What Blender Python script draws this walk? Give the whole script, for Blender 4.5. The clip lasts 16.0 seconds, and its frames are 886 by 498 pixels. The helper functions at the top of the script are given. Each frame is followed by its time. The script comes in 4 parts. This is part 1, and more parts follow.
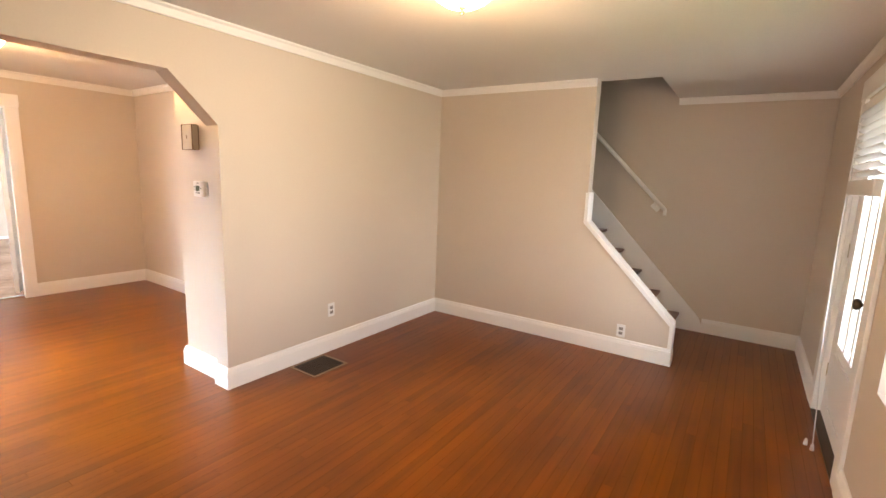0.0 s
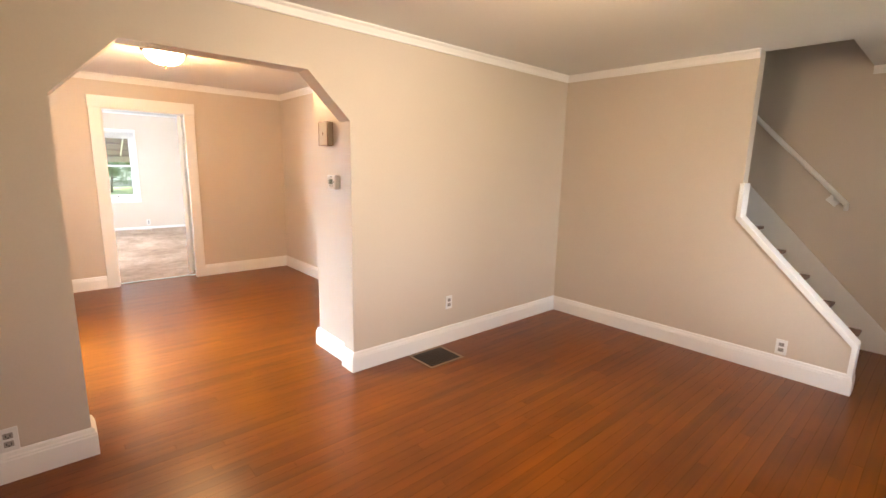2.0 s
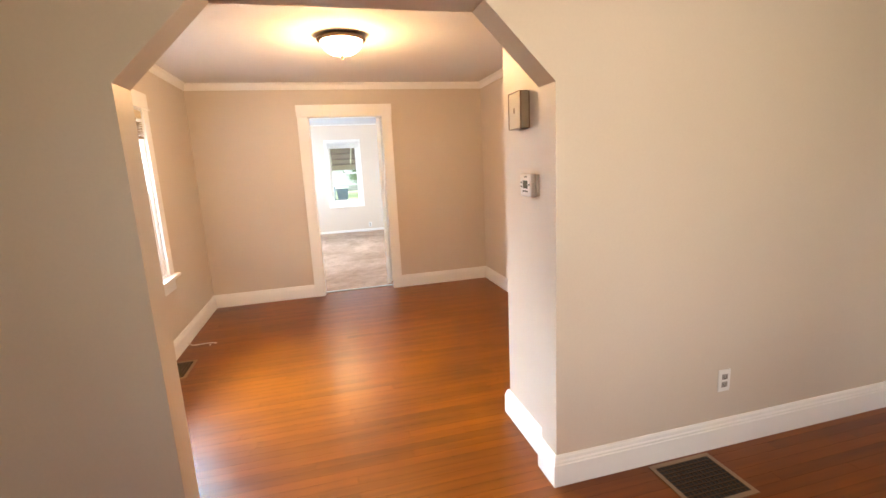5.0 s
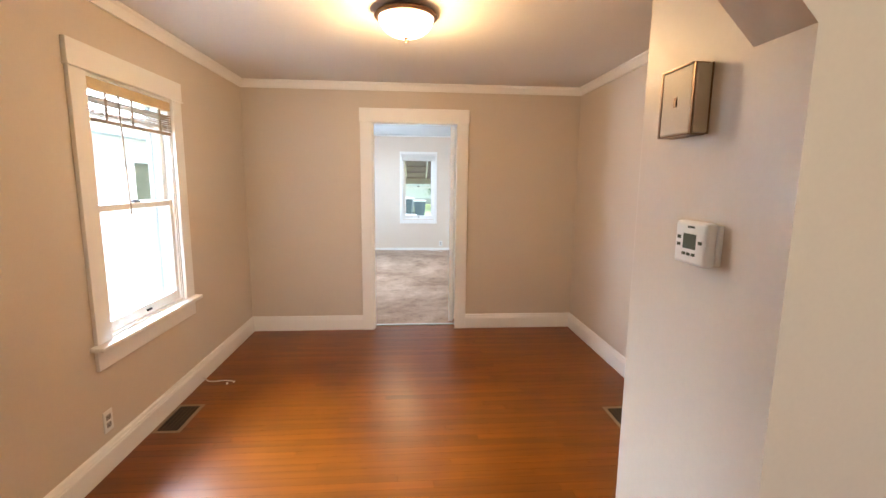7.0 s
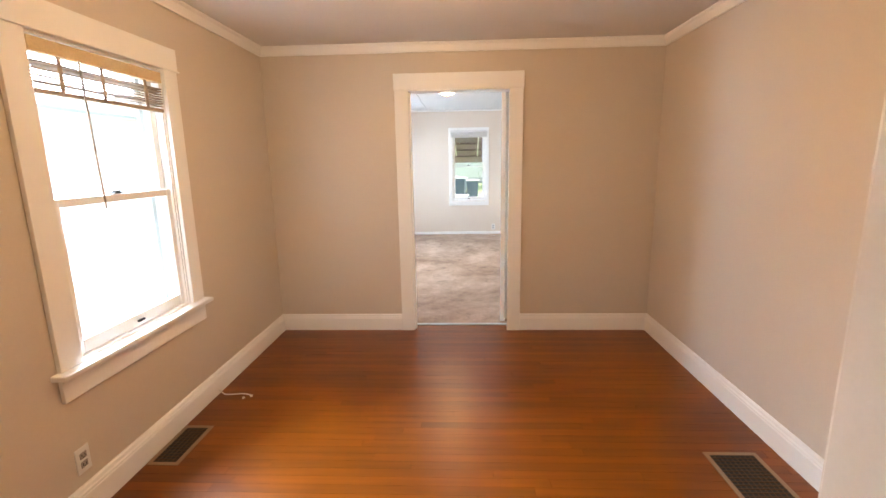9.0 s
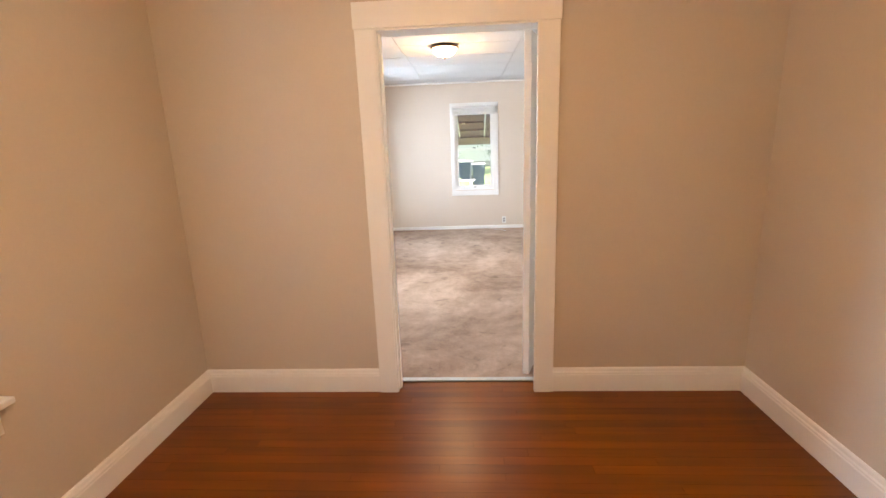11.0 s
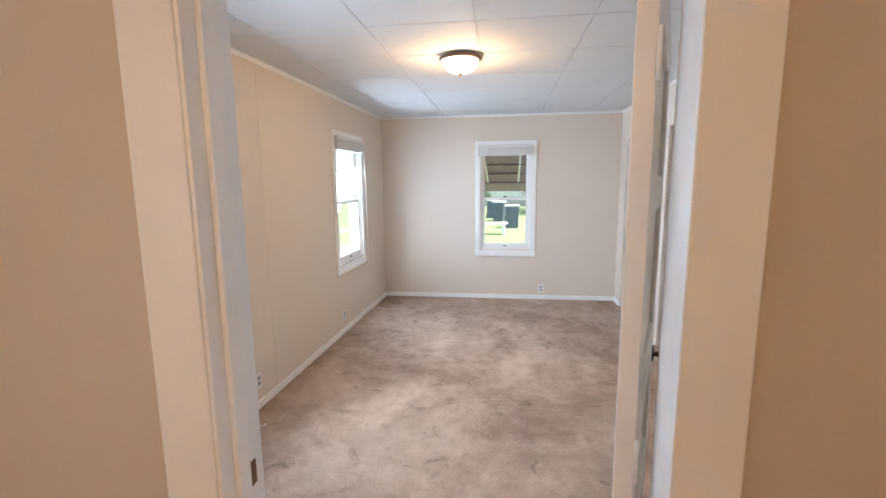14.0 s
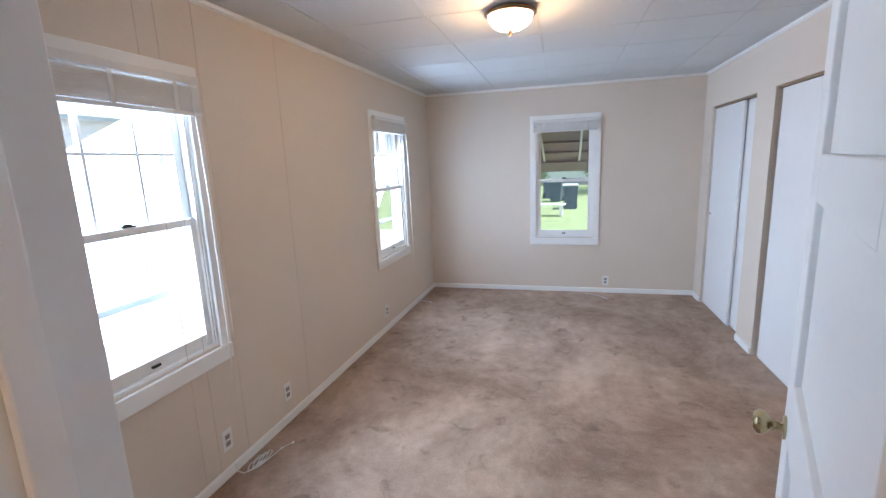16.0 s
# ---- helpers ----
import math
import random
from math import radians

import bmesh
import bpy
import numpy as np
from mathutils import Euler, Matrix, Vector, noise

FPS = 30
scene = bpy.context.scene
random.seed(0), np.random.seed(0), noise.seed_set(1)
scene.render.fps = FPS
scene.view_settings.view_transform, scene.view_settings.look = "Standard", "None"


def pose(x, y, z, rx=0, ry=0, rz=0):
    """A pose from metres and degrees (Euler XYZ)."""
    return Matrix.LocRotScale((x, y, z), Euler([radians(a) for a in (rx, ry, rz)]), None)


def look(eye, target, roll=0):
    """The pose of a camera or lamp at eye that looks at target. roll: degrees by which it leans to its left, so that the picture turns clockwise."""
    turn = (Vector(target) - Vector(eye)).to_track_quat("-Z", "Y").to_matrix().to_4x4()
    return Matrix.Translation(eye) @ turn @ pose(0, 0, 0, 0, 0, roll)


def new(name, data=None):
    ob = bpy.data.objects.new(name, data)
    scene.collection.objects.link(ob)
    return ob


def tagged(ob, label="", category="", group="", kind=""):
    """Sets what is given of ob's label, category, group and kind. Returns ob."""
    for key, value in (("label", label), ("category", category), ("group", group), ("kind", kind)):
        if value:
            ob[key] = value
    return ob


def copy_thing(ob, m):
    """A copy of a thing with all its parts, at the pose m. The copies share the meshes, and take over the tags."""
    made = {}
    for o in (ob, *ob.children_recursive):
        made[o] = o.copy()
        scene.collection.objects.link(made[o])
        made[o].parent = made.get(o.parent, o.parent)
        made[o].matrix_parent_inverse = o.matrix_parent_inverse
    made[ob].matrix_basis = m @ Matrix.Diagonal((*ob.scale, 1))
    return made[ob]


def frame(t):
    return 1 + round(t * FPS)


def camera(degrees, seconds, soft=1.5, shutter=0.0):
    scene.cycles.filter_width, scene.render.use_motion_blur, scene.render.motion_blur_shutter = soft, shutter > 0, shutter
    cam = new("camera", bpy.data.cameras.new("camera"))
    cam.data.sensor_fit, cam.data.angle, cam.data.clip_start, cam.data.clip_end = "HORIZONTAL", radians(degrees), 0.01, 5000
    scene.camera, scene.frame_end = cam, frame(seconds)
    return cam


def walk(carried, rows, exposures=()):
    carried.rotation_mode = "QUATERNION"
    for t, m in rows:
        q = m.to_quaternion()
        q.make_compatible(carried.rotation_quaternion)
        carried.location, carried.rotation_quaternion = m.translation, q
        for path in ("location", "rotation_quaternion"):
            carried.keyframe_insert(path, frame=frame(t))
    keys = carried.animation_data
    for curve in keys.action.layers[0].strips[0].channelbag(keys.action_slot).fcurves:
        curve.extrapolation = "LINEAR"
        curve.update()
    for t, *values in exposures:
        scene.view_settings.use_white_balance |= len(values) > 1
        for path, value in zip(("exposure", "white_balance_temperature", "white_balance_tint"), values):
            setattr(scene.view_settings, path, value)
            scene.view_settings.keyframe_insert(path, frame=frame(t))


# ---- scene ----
cam = camera(89.5, 16.0)
PATH = [
    (0, (0.302, 0.239, 1.478), (-0.806, 1.874, 1.16), 2.1),
    (0.5, (0.286, 0.238, 1.48), (-0.895, 1.817, 1.149), 1.7),
    (1, (0.255, 0.24, 1.483), (-1.01, 1.752, 1.146), 1.3),
    (1.5, (0.224, 0.241, 1.469), (-1.134, 1.669, 1.128), 1.4),
    (2, (0.197, 0.284, 1.459), (-1.282, 1.582, 1.101), 1.2),
    (2.5, (0.138, 0.329, 1.455), (-1.443, 1.494, 1.077), 1.0),
    (3, (0.024, 0.386, 1.456), (-1.639, 1.424, 1.06), 0.5),
    (3.5, (-0.146, 0.475, 1.466), (-1.893, 1.365, 1.067), -0.8),
    (4, (-0.362, 0.619, 1.454), (-2.182, 1.346, 1.057), -2.3),
    (4.2, (-0.453, 0.682, 1.453), (-2.297, 1.35, 1.06), -2.7),
    (6.3, (-1.491, 1.124, 1.461), (-3.444, 1.394, 1.127), -0.5),
    (6.5, (-1.574, 1.126, 1.468), (-3.532, 1.366, 1.142), -0.1),
    (7, (-1.746, 1.129, 1.478), (-3.718, 1.285, 1.182), 0.6),
    (7.5, (-1.901, 1.155, 1.483), (-3.88, 1.209, 1.195), 0.3),
    (8, (-2.041, 1.185, 1.476), (-4.018, 1.157, 1.174), -0.2),
    (8.2, (-2.091, 1.193, 1.472), (-4.066, 1.141, 1.161), -0.4),
    (10.3, (-3.17, 1.241, 1.469), (-5.11, 1.14, 0.991), -1.8),
    (10.5, (-3.325, 1.242, 1.466), (-5.265, 1.135, 0.989), -1.9),
    (11, (-3.697, 1.238, 1.455), (-5.641, 1.118, 1.0), -2.1),
    (11.5, (-4.039, 1.26, 1.469), (-5.991, 1.131, 1.052), -2.0),
    (12, (-4.343, 1.313, 1.493), (-6.303, 1.191, 1.113), -1.6),
    (12.5, (-4.695, 1.316, 1.543), (-6.66, 1.192, 1.191), -1.5),
    (13, (-4.969, 1.333, 1.568), (-6.934, 1.174, 1.234), -0.9),
    (13.5, (-5.212, 1.321, 1.59), (-7.177, 1.121, 1.276), -0.4),
    (14, (-5.405, 1.321, 1.598), (-7.365, 1.058, 1.297), -0.6),
    (14.5, (-5.554, 1.343, 1.607), (-7.501, 1.001, 1.306), -1.1),
    (15, (-5.677, 1.338, 1.603), (-7.609, 0.933, 1.282), -1.5),
    (15.5, (-5.802, 1.315, 1.621), (-7.717, 0.86, 1.264), -1.8),
    (16, (-5.894, 1.301, 1.618), (-7.792, 0.798, 1.239), -2.3),
]
EXPOSURES = [(0, 2.38, 6900, 17), (4, 2.36, 7000, 17), (6.5, 1.72, 6300, 12), (8, 1.74, 6400, 13), (10.5, 1.70, 7100, 18), (12, 1.72, 7000, 18), (13.5, 1.38, 6600, 16), (14.5, 1.20, 6250, 16), (15.5, 1.10, 6050, 16), (16, 0.86, 5950, 17)]
walk(cam, [(t, look(eye, target, roll)) for t, eye, target, roll in PATH], EXPOSURES)

# ---- light ----
world = bpy.data.worlds.new("sky")
scene.world = world
world.use_nodes = True
wn = world.node_tree.nodes
sky = wn.new("ShaderNodeTexSky")
sky.sky_type, sky.sun_disc = "NISHITA", False
sky.sun_elevation, sky.sun_rotation = radians(68), radians(0)
wn["Background"].inputs[1].default_value = 0.15
world.node_tree.links.new(sky.outputs[0], wn["Background"].inputs[0])


def sun_lamp():
    d = bpy.data.lights.new("sun", "SUN")
    d.energy, d.angle, d.color = 5.0, radians(3), (1.0, 0.96, 0.9)
    new("sun", d).matrix_world = look((-6, 10, 25), (-6, 0, 0))


def sky_light(eye, target, sx, sy, power, color=(0.56, 0.78, 1.0)):
    """An area lamp outside a wall opening that stands in for daylight."""
    d = bpy.data.lights.new("daylight_stand_in", "AREA")
    d.shape, d.size, d.size_y, d.energy, d.color = "RECTANGLE", sx, sy, power, color
    new("daylight_stand_in", d).matrix_world = look(eye, target)


def bulb(x, y, z, power):
    d = bpy.data.lights.new("bulb", "POINT")
    d.energy, d.color, d.shadow_soft_size = power, (1.0, 0.61, 0.26), 0.09
    new("bulb", d).matrix_world = pose(x, y, z)


sun_lamp()
sky_light((-5.65, -2.2, 2.75), (-4.95, 0.6, 1.05), 2.4, 1.5, 240, (0.68, 0.85, 1.0))   # dining window
sky_light((-5.55, -1.3, 2.45), (-2.75, 1.84, 0.35), 0.9, 1.0, 120, (0.66, 0.84, 1.0))   # dining window, extra lamp added to brighten the wall stub
sky_light((-7.357, -0.62, 1.38), (-7.50, 0.4, 1.05), 0.62, 1.18, 17)                   # bedroom, first window
sky_light((-10.133, -0.54, 1.38), (-10.117, 0.48, 0.95), 0.64, 1.18, 26)                # bedroom, second window
sky_light((3.4, 2.5, 1.25), (0.9, 2.3, 1.45), 1.6, 1.2, 37, (0.92, 0.96, 1.0))          # living room, added lamp for an assumed, unseen front opening
bulb(-4.34, 1.12, 2.16, 10.0)
bulb(-8.60, 1.025, 2.22, 6.8)
bulb(-0.83, 1.97, 2.12, 5.6)


# ---- materials ----
def material(name, color, rough=0.5, metal=0.0, vary=0.06, scale=6.0, fine=120.0, bump=0.15, dist=0.002, coat=0.0, spec=0.5):
    """A surface with slow colour drift, fine grain in colour and relief."""
    m = bpy.data.materials.new(name)
    m.use_nodes = True
    nt = m.node_tree
    nodes, link = nt.nodes, nt.links.new
    bsdf = nodes["Principled BSDF"]
    co = nodes.new("ShaderNodeTexCoord")
    slow = nodes.new("ShaderNodeTexNoise")
    slow.inputs["Scale"].default_value, slow.inputs["Detail"].default_value = scale, 4
    quick = nodes.new("ShaderNodeTexNoise")
    quick.inputs["Scale"].default_value, quick.inputs["Detail"].default_value = fine, 3
    link(co.outputs["Object"], slow.inputs["Vector"])
    link(co.outputs["Object"], quick.inputs["Vector"])
    mixed = nodes.new("ShaderNodeMath")
    mixed.operation = "ADD"
    link(slow.outputs["Fac"], mixed.inputs[0])
    link(quick.outputs["Fac"], mixed.inputs[1])
    ramp = nodes.new("ShaderNodeMapRange")
    ramp.inputs["From Min"].default_value, ramp.inputs["From Max"].default_value = 0.6, 1.4
    ramp.inputs["To Min"].default_value, ramp.inputs["To Max"].default_value = 1 - vary, 1 + vary
    link(mixed.outputs[0], ramp.inputs["Value"])
    tint = nodes.new("ShaderNodeVectorMath")
    tint.operation = "SCALE"
    tint.inputs[0].default_value = color
    link(ramp.outputs[0], tint.inputs["Scale"])
    link(tint.outputs[0], bsdf.inputs["Base Color"])
    r2 = nodes.new("ShaderNodeMapRange")
    r2.inputs["To Min"].default_value, r2.inputs["To Max"].default_value = max(0.02, rough - 0.08), min(1, rough + 0.08)
    link(slow.outputs["Fac"], r2.inputs["Value"])
    link(r2.outputs[0], bsdf.inputs["Roughness"])
    bsdf.inputs["Metallic"].default_value = metal
    bsdf.inputs["Coat Weight"].default_value = coat
    bsdf.inputs["Specular IOR Level"].default_value = spec
    if bump:
        b = nodes.new("ShaderNodeBump")
        b.inputs["Strength"].default_value, b.inputs["Distance"].default_value = bump, dist
        link(quick.outputs["Fac"], b.inputs["Height"])
        link(b.outputs[0], bsdf.inputs["Normal"])
    return m


def floor_wood():
    """Oiled orange strip flooring: board-to-board tone, long grain along y, worn gloss."""
    m = bpy.data.materials.new("strip_floor_wood")
    m.use_nodes = True
    nt = m.node_tree
    nodes, link = nt.nodes, nt.links.new
    bsdf = nodes["Principled BSDF"]
    geo, info, co = nodes.new("ShaderNodeNewGeometry"), nodes.new("ShaderNodeObjectInfo"), nodes.new("ShaderNodeTexCoord")
    add = nodes.new("ShaderNodeMath")
    add.operation = "ADD"
    link(geo.outputs["Random Per Island"], add.inputs[0])
    link(info.outputs["Random"], add.inputs[1])
    tone = nodes.new("ShaderNodeMath")
    tone.operation = "FRACT"
    link(add.outputs[0], tone.inputs[0])
    stretch = nodes.new("ShaderNodeVectorMath")
    stretch.operation = "MULTIPLY_ADD"
    stretch.inputs[1].default_value = (30, 1.6, 20)
    shift = nodes.new("ShaderNodeCombineXYZ")
    big = nodes.new("ShaderNodeMath")
    big.operation = "MULTIPLY"
    big.inputs[1].default_value = 37.0
    link(tone.outputs[0], big.inputs[0])
    link(big.outputs[0], shift.inputs["Z"])
    link(geo.outputs["Position"], stretch.inputs[0])
    link(shift.outputs[0], stretch.inputs[2])
    grain = nodes.new("ShaderNodeTexNoise")
    grain.inputs["Scale"].default_value, grain.inputs["Detail"].default_value = 1.0, 2
    link(stretch.outputs[0], grain.inputs["Vector"])
    patch = nodes.new("ShaderNodeTexNoise")
    patch.inputs["Scale"].default_value, patch.inputs["Detail"].default_value = 1.3, 5
    link(geo.outputs["Position"], patch.inputs["Vector"])
    ramp = nodes.new("ShaderNodeValToRGB")
    ramp.color_ramp.elements[0].color, ramp.color_ramp.elements[1].color = (0.052, 0.009, 0.001, 1), (0.34, 0.090, 0.002, 1)
    ramp.color_ramp.elements[0].position, ramp.color_ramp.elements[1].position = 0.15, 0.85
    w1, w2, w3 = (nodes.new("ShaderNodeMath") for _ in range(3))
    for n, v in ((w1, 0.14), (w2, 0.34), (w3, 0.48)):
        n.operation = "MULTIPLY"
        n.inputs[1].default_value = v
    link(tone.outputs[0], w1.inputs[0])
    link(grain.outputs["Fac"], w2.inputs[0])
    link(patch.outputs["Fac"], w3.inputs[0])
    s1, s2 = nodes.new("ShaderNodeMath"), nodes.new("ShaderNodeMath")
    link(w1.outputs[0], s1.inputs[0])
    link(w2.outputs[0], s1.inputs[1])
    link(s1.outputs[0], s2.inputs[0])
    link(w3.outputs[0], s2.inputs[1])
    link(s2.outputs[0], ramp.inputs[0])
    link(ramp.outputs[0], bsdf.inputs["Base Color"])
    rough = nodes.new("ShaderNodeMapRange")
    rough.inputs["From Min"].default_value, rough.inputs["From Max"].default_value = 0.3, 0.7
    rough.inputs["To Min"].default_value, rough.inputs["To Max"].default_value = 0.278, 0.30
    link(patch.outputs["Fac"], rough.inputs["Value"])
    link(rough.outputs[0], bsdf.inputs["Roughness"])
    bsdf.inputs["Specular IOR Level"].default_value = 0.36
    return m


def carpet_pile():
    """Worn beige cut pile: tufts in relief, trodden darker traffic stains."""
    m = material("carpet_pile", (0.43, 0.315, 0.24), 0.95, vary=0.20, scale=9, fine=150, bump=0.8, dist=0.005, spec=0.1)
    nt = m.node_tree
    nodes, link = nt.nodes, nt.links.new
    bsdf = nodes["Principled BSDF"]
    old = bsdf.inputs["Base Color"].links[0].from_socket
    co = nodes["Texture Coordinate"]
    stain = nodes.new("ShaderNodeTexNoise")
    stain.inputs["Scale"].default_value, stain.inputs["Detail"].default_value, stain.inputs["Distortion"].default_value = 1.1, 12, 0.3
    stain.inputs["Roughness"].default_value = 0.74
    link(co.outputs["Object"], stain.inputs["Vector"])
    ramp = nodes.new("ShaderNodeValToRGB")
    ramp.color_ramp.elements[0].color, ramp.color_ramp.elements[1].color = (0.62, 0.57, 0.54, 1), (1.12, 1.11, 1.10, 1)
    ramp.color_ramp.elements[0].position, ramp.color_ramp.elements[1].position = 0.38, 0.60
    link(stain.outputs["Fac"], ramp.inputs[0])
    mul = nodes.new("ShaderNodeVectorMath")
    mul.operation = "MULTIPLY"
    link(old, mul.inputs[0])
    link(ramp.outputs[0], mul.inputs[1])
    marks = nodes.new("ShaderNodeTexNoise")
    marks.inputs["Scale"].default_value, marks.inputs["Detail"].default_value, marks.inputs["Distortion"].default_value = 6.5, 8, 0.8
    link(co.outputs["Object"], marks.inputs["Vector"])
    spot = nodes.new("ShaderNodeMapRange")
    spot.inputs["From Min"].default_value, spot.inputs["From Max"].default_value = 0.60, 0.70
    spot.inputs["To Min"].default_value, spot.inputs["To Max"].default_value = 1.0, 0.70
    link(marks.outputs["Fac"], spot.inputs["Value"])
    worn = nodes.new("ShaderNodeVectorMath")
    worn.operation = "SCALE"
    link(mul.outputs[0], worn.inputs[0])
    link(spot.outputs[0], worn.inputs["Scale"])
    link(worn.outputs[0], bsdf.inputs["Base Color"])
    return m


def glass(name, rough=0.0, color=(1, 1, 1)):
    m = bpy.data.materials.new(name)
    m.use_nodes = True
    b = m.node_tree.nodes["Principled BSDF"]
    b.inputs["Transmission Weight"].default_value, b.inputs["Roughness"].default_value = 1.0, rough
    b.inputs["Base Color"].default_value, b.inputs["IOR"].default_value = (*color, 1), 1.45
    return m


def glowing(name, color, strength):
    m = bpy.data.materials.new(name)
    m.use_nodes = True
    b = m.node_tree.nodes["Principled BSDF"]
    b.inputs["Base Color"].default_value = (0.9, 0.87, 0.8, 1)
    b.inputs["Emission Color"].default_value, b.inputs["Emission Strength"].default_value = (*color, 1), strength
    b.inputs["Roughness"].default_value = 0.25
    return m


WALL = material("tan_wall_paint", (0.62, 0.535, 0.44), 0.42, vary=0.025, scale=1.2, fine=90, bump=0.12, dist=0.0015)
BEDWALL = material("grey_beige_wall_paint", (0.70, 0.605, 0.505), 0.5, vary=0.03, scale=1.4, fine=90, bump=0.12, dist=0.0015)
TRIM = material("white_gloss_trim", (0.86, 0.845, 0.81), 0.37, vary=0.012, scale=2, fine=60, bump=0.05, dist=0.001)
CEIL = material("white_ceiling_paint", (0.74, 0.715, 0.68), 0.8, vary=0.03, scale=1.0, fine=70, bump=0.2, dist=0.002)
TILE = material("white_ceiling_tile", (0.63, 0.635, 0.63), 0.8, vary=0.03, scale=3, fine=160, bump=0.25, dist=0.002)
FLOOR = floor_wood()
CARPET = carpet_pile()
# Near black, in place of the shade inside vent grilles and socket slots.
DARK = material("hole_shade", (0.02, 0.018, 0.016), 0.8)
SUBFLOOR = material("dark_joint", (0.035, 0.014, 0.006), 0.9, bump=0.0, spec=0.0)
BROWNMETAL = material("brown_enamel_metal", (0.30, 0.20, 0.12), 0.45, metal=0.3, fine=200)
BRONZE = material("dark_bronze", (0.09, 0.055, 0.03), 0.35, metal=0.85, vary=0.15, scale=20)
PEWTER = material("brushed_bronze_rim", (0.20, 0.12, 0.07), 0.32, metal=0.9, vary=0.1, scale=20)
BRASS = material("aged_brass", (0.42, 0.35, 0.20), 0.28, metal=1.0, vary=0.15, scale=30)
BLACKMETAL = material("black_metal", (0.02, 0.018, 0.016), 0.4, metal=0.5)
PLASTIC = material("white_plastic", (0.80, 0.79, 0.76), 0.35, vary=0.02, bump=0.0)
SCREEN = material("grey_green_lcd", (0.10, 0.12, 0.09), 0.2, vary=0.02, bump=0.0)
DOME = glowing("lit_alabaster_glass", (1.0, 0.80, 0.52), 7.0)
PANE = glass("window_glass")
BAMBOO = material("woven_bamboo", (0.36, 0.27, 0.18), 0.6, vary=0.35, scale=40, fine=200)
PINE = material("pale_wood_valance", (0.62, 0.47, 0.27), 0.5, vary=0.12, scale=12)
BLIND = material("white_vinyl_blind", (0.72, 0.70, 0.67), 0.45, vary=0.03)
CORD = material("white_cord", (0.75, 0.73, 0.70), 0.6)
CLOSET = material("white_closet_paint", (0.78, 0.765, 0.74), 0.40, vary=0.02, scale=2)
TREAD = material("stained_tread_wood", (0.17, 0.055, 0.020), 0.3, vary=0.25, scale=9, fine=60)
SOCKET = material("grey_socket_face", (0.34, 0.31, 0.28), 0.45, vary=0.05, bump=0.0)
SEAM = material("panel_seam_shadow_gap", (0.60, 0.51, 0.42), 0.8, vary=0.2)
STORM = material("storm_frame_aluminium", (0.55, 0.60, 0.60), 0.45, metal=0.2)


# ---- mesh helpers ----
def box(bm, x0, x1, y0, y1, z0, z1):
    v = [bm.verts.new((x, y, z)) for z in (z0, z1) for y in (y0, y1) for x in (x0, x1)]
    for f in ((0, 2, 3, 1), (4, 5, 7, 6), (0, 1, 5, 4), (2, 6, 7, 3), (0, 4, 6, 2), (1, 3, 7, 5)):
        bm.faces.new([v[i] for i in f])
    return bm


def boxed(*b, bevel=0.0):
    bm = box(bmesh.new(), *b)
    if bevel:
        bmesh.ops.bevel(bm, geom=bm.edges[:], offset=bevel, segments=2, affect="EDGES", profile=0.5)
    return bm


def prism(points, lo, hi, axis):
    """A polygon given in the two other axes, drawn out along axis from lo to hi."""
    bm = bmesh.new()

    def at(p, h):
        return {"x": (h, p[0], p[1]), "y": (p[0], h, p[1]), "z": (p[0], p[1], h)}[axis]

    a = [bm.verts.new(at(p, lo)) for p in points]
    b = [bm.verts.new(at(p, hi)) for p in points]
    bm.faces.new(a)
    bm.faces.new(b[::-1])
    for i in range(len(points)):
        j = (i + 1) % len(points)
        bm.faces.new((a[i], b[i], b[j], a[j]))
    bmesh.ops.recalc_face_normals(bm, faces=bm.faces[:])
    return bm


def lathe(profile, n=32):
    """Turned about z from (radius, height) pairs."""
    bm = bmesh.new()
    rings = [[bm.verts.new((r * math.cos(2 * math.pi * i / n), r * math.sin(2 * math.pi * i / n), z)) for i in range(n)] for r, z in profile]
    for a, b in zip(rings, rings[1:]):
        for i in range(n):
            j = (i + 1) % n
            bm.faces.new((a[i], a[j], b[j], b[i]))
    bm.faces.new(rings[0][::-1])
    bm.faces.new(rings[-1])
    for f in bm.faces:
        f.smooth = True
    bmesh.ops.recalc_face_normals(bm, faces=bm.faces[:])
    return bm


def tube(path, r, n=8):
    """A round cord or bar along a path of points."""
    bm = bmesh.new()
    pts = [Vector(p) for p in path]
    rings = []
    for i, p in enumerate(pts):
        d = (pts[min(i + 1, len(pts) - 1)] - pts[max(i - 1, 0)]).normalized()
        u = d.orthogonal().normalized() if abs(d.z) > 0.99 else d.cross(Vector((0, 0, 1))).normalized()
        w = d.cross(u)
        rings.append([bm.verts.new(p + r * (math.cos(2 * math.pi * k / n) * u + math.sin(2 * math.pi * k / n) * w)) for k in range(n)])
    for a, b in zip(rings, rings[1:]):
        for k in range(n):
            j = (k + 1) % n
            bm.faces.new((a[k], a[j], b[j], b[k]))
    bm.faces.new(rings[0][::-1])
    bm.faces.new(rings[-1])
    for f in bm.faces:
        f.smooth = True
    bmesh.ops.recalc_face_normals(bm, faces=bm.faces[:])
    return bm


def moved(bm, m):
    bm.transform(m)
    return bm


def joined(*bms):
    out = bmesh.new()
    for b in bms:
        me = bpy.data.meshes.new("piece")
        b.to_mesh(me)
        out.from_mesh(me)
        bpy.data.meshes.remove(me)
    return out


def meshed(name, bm, mat):
    me = bpy.data.meshes.new(name)
    bm.to_mesh(me)
    bm.free()
    me.materials.append(mat)
    return me


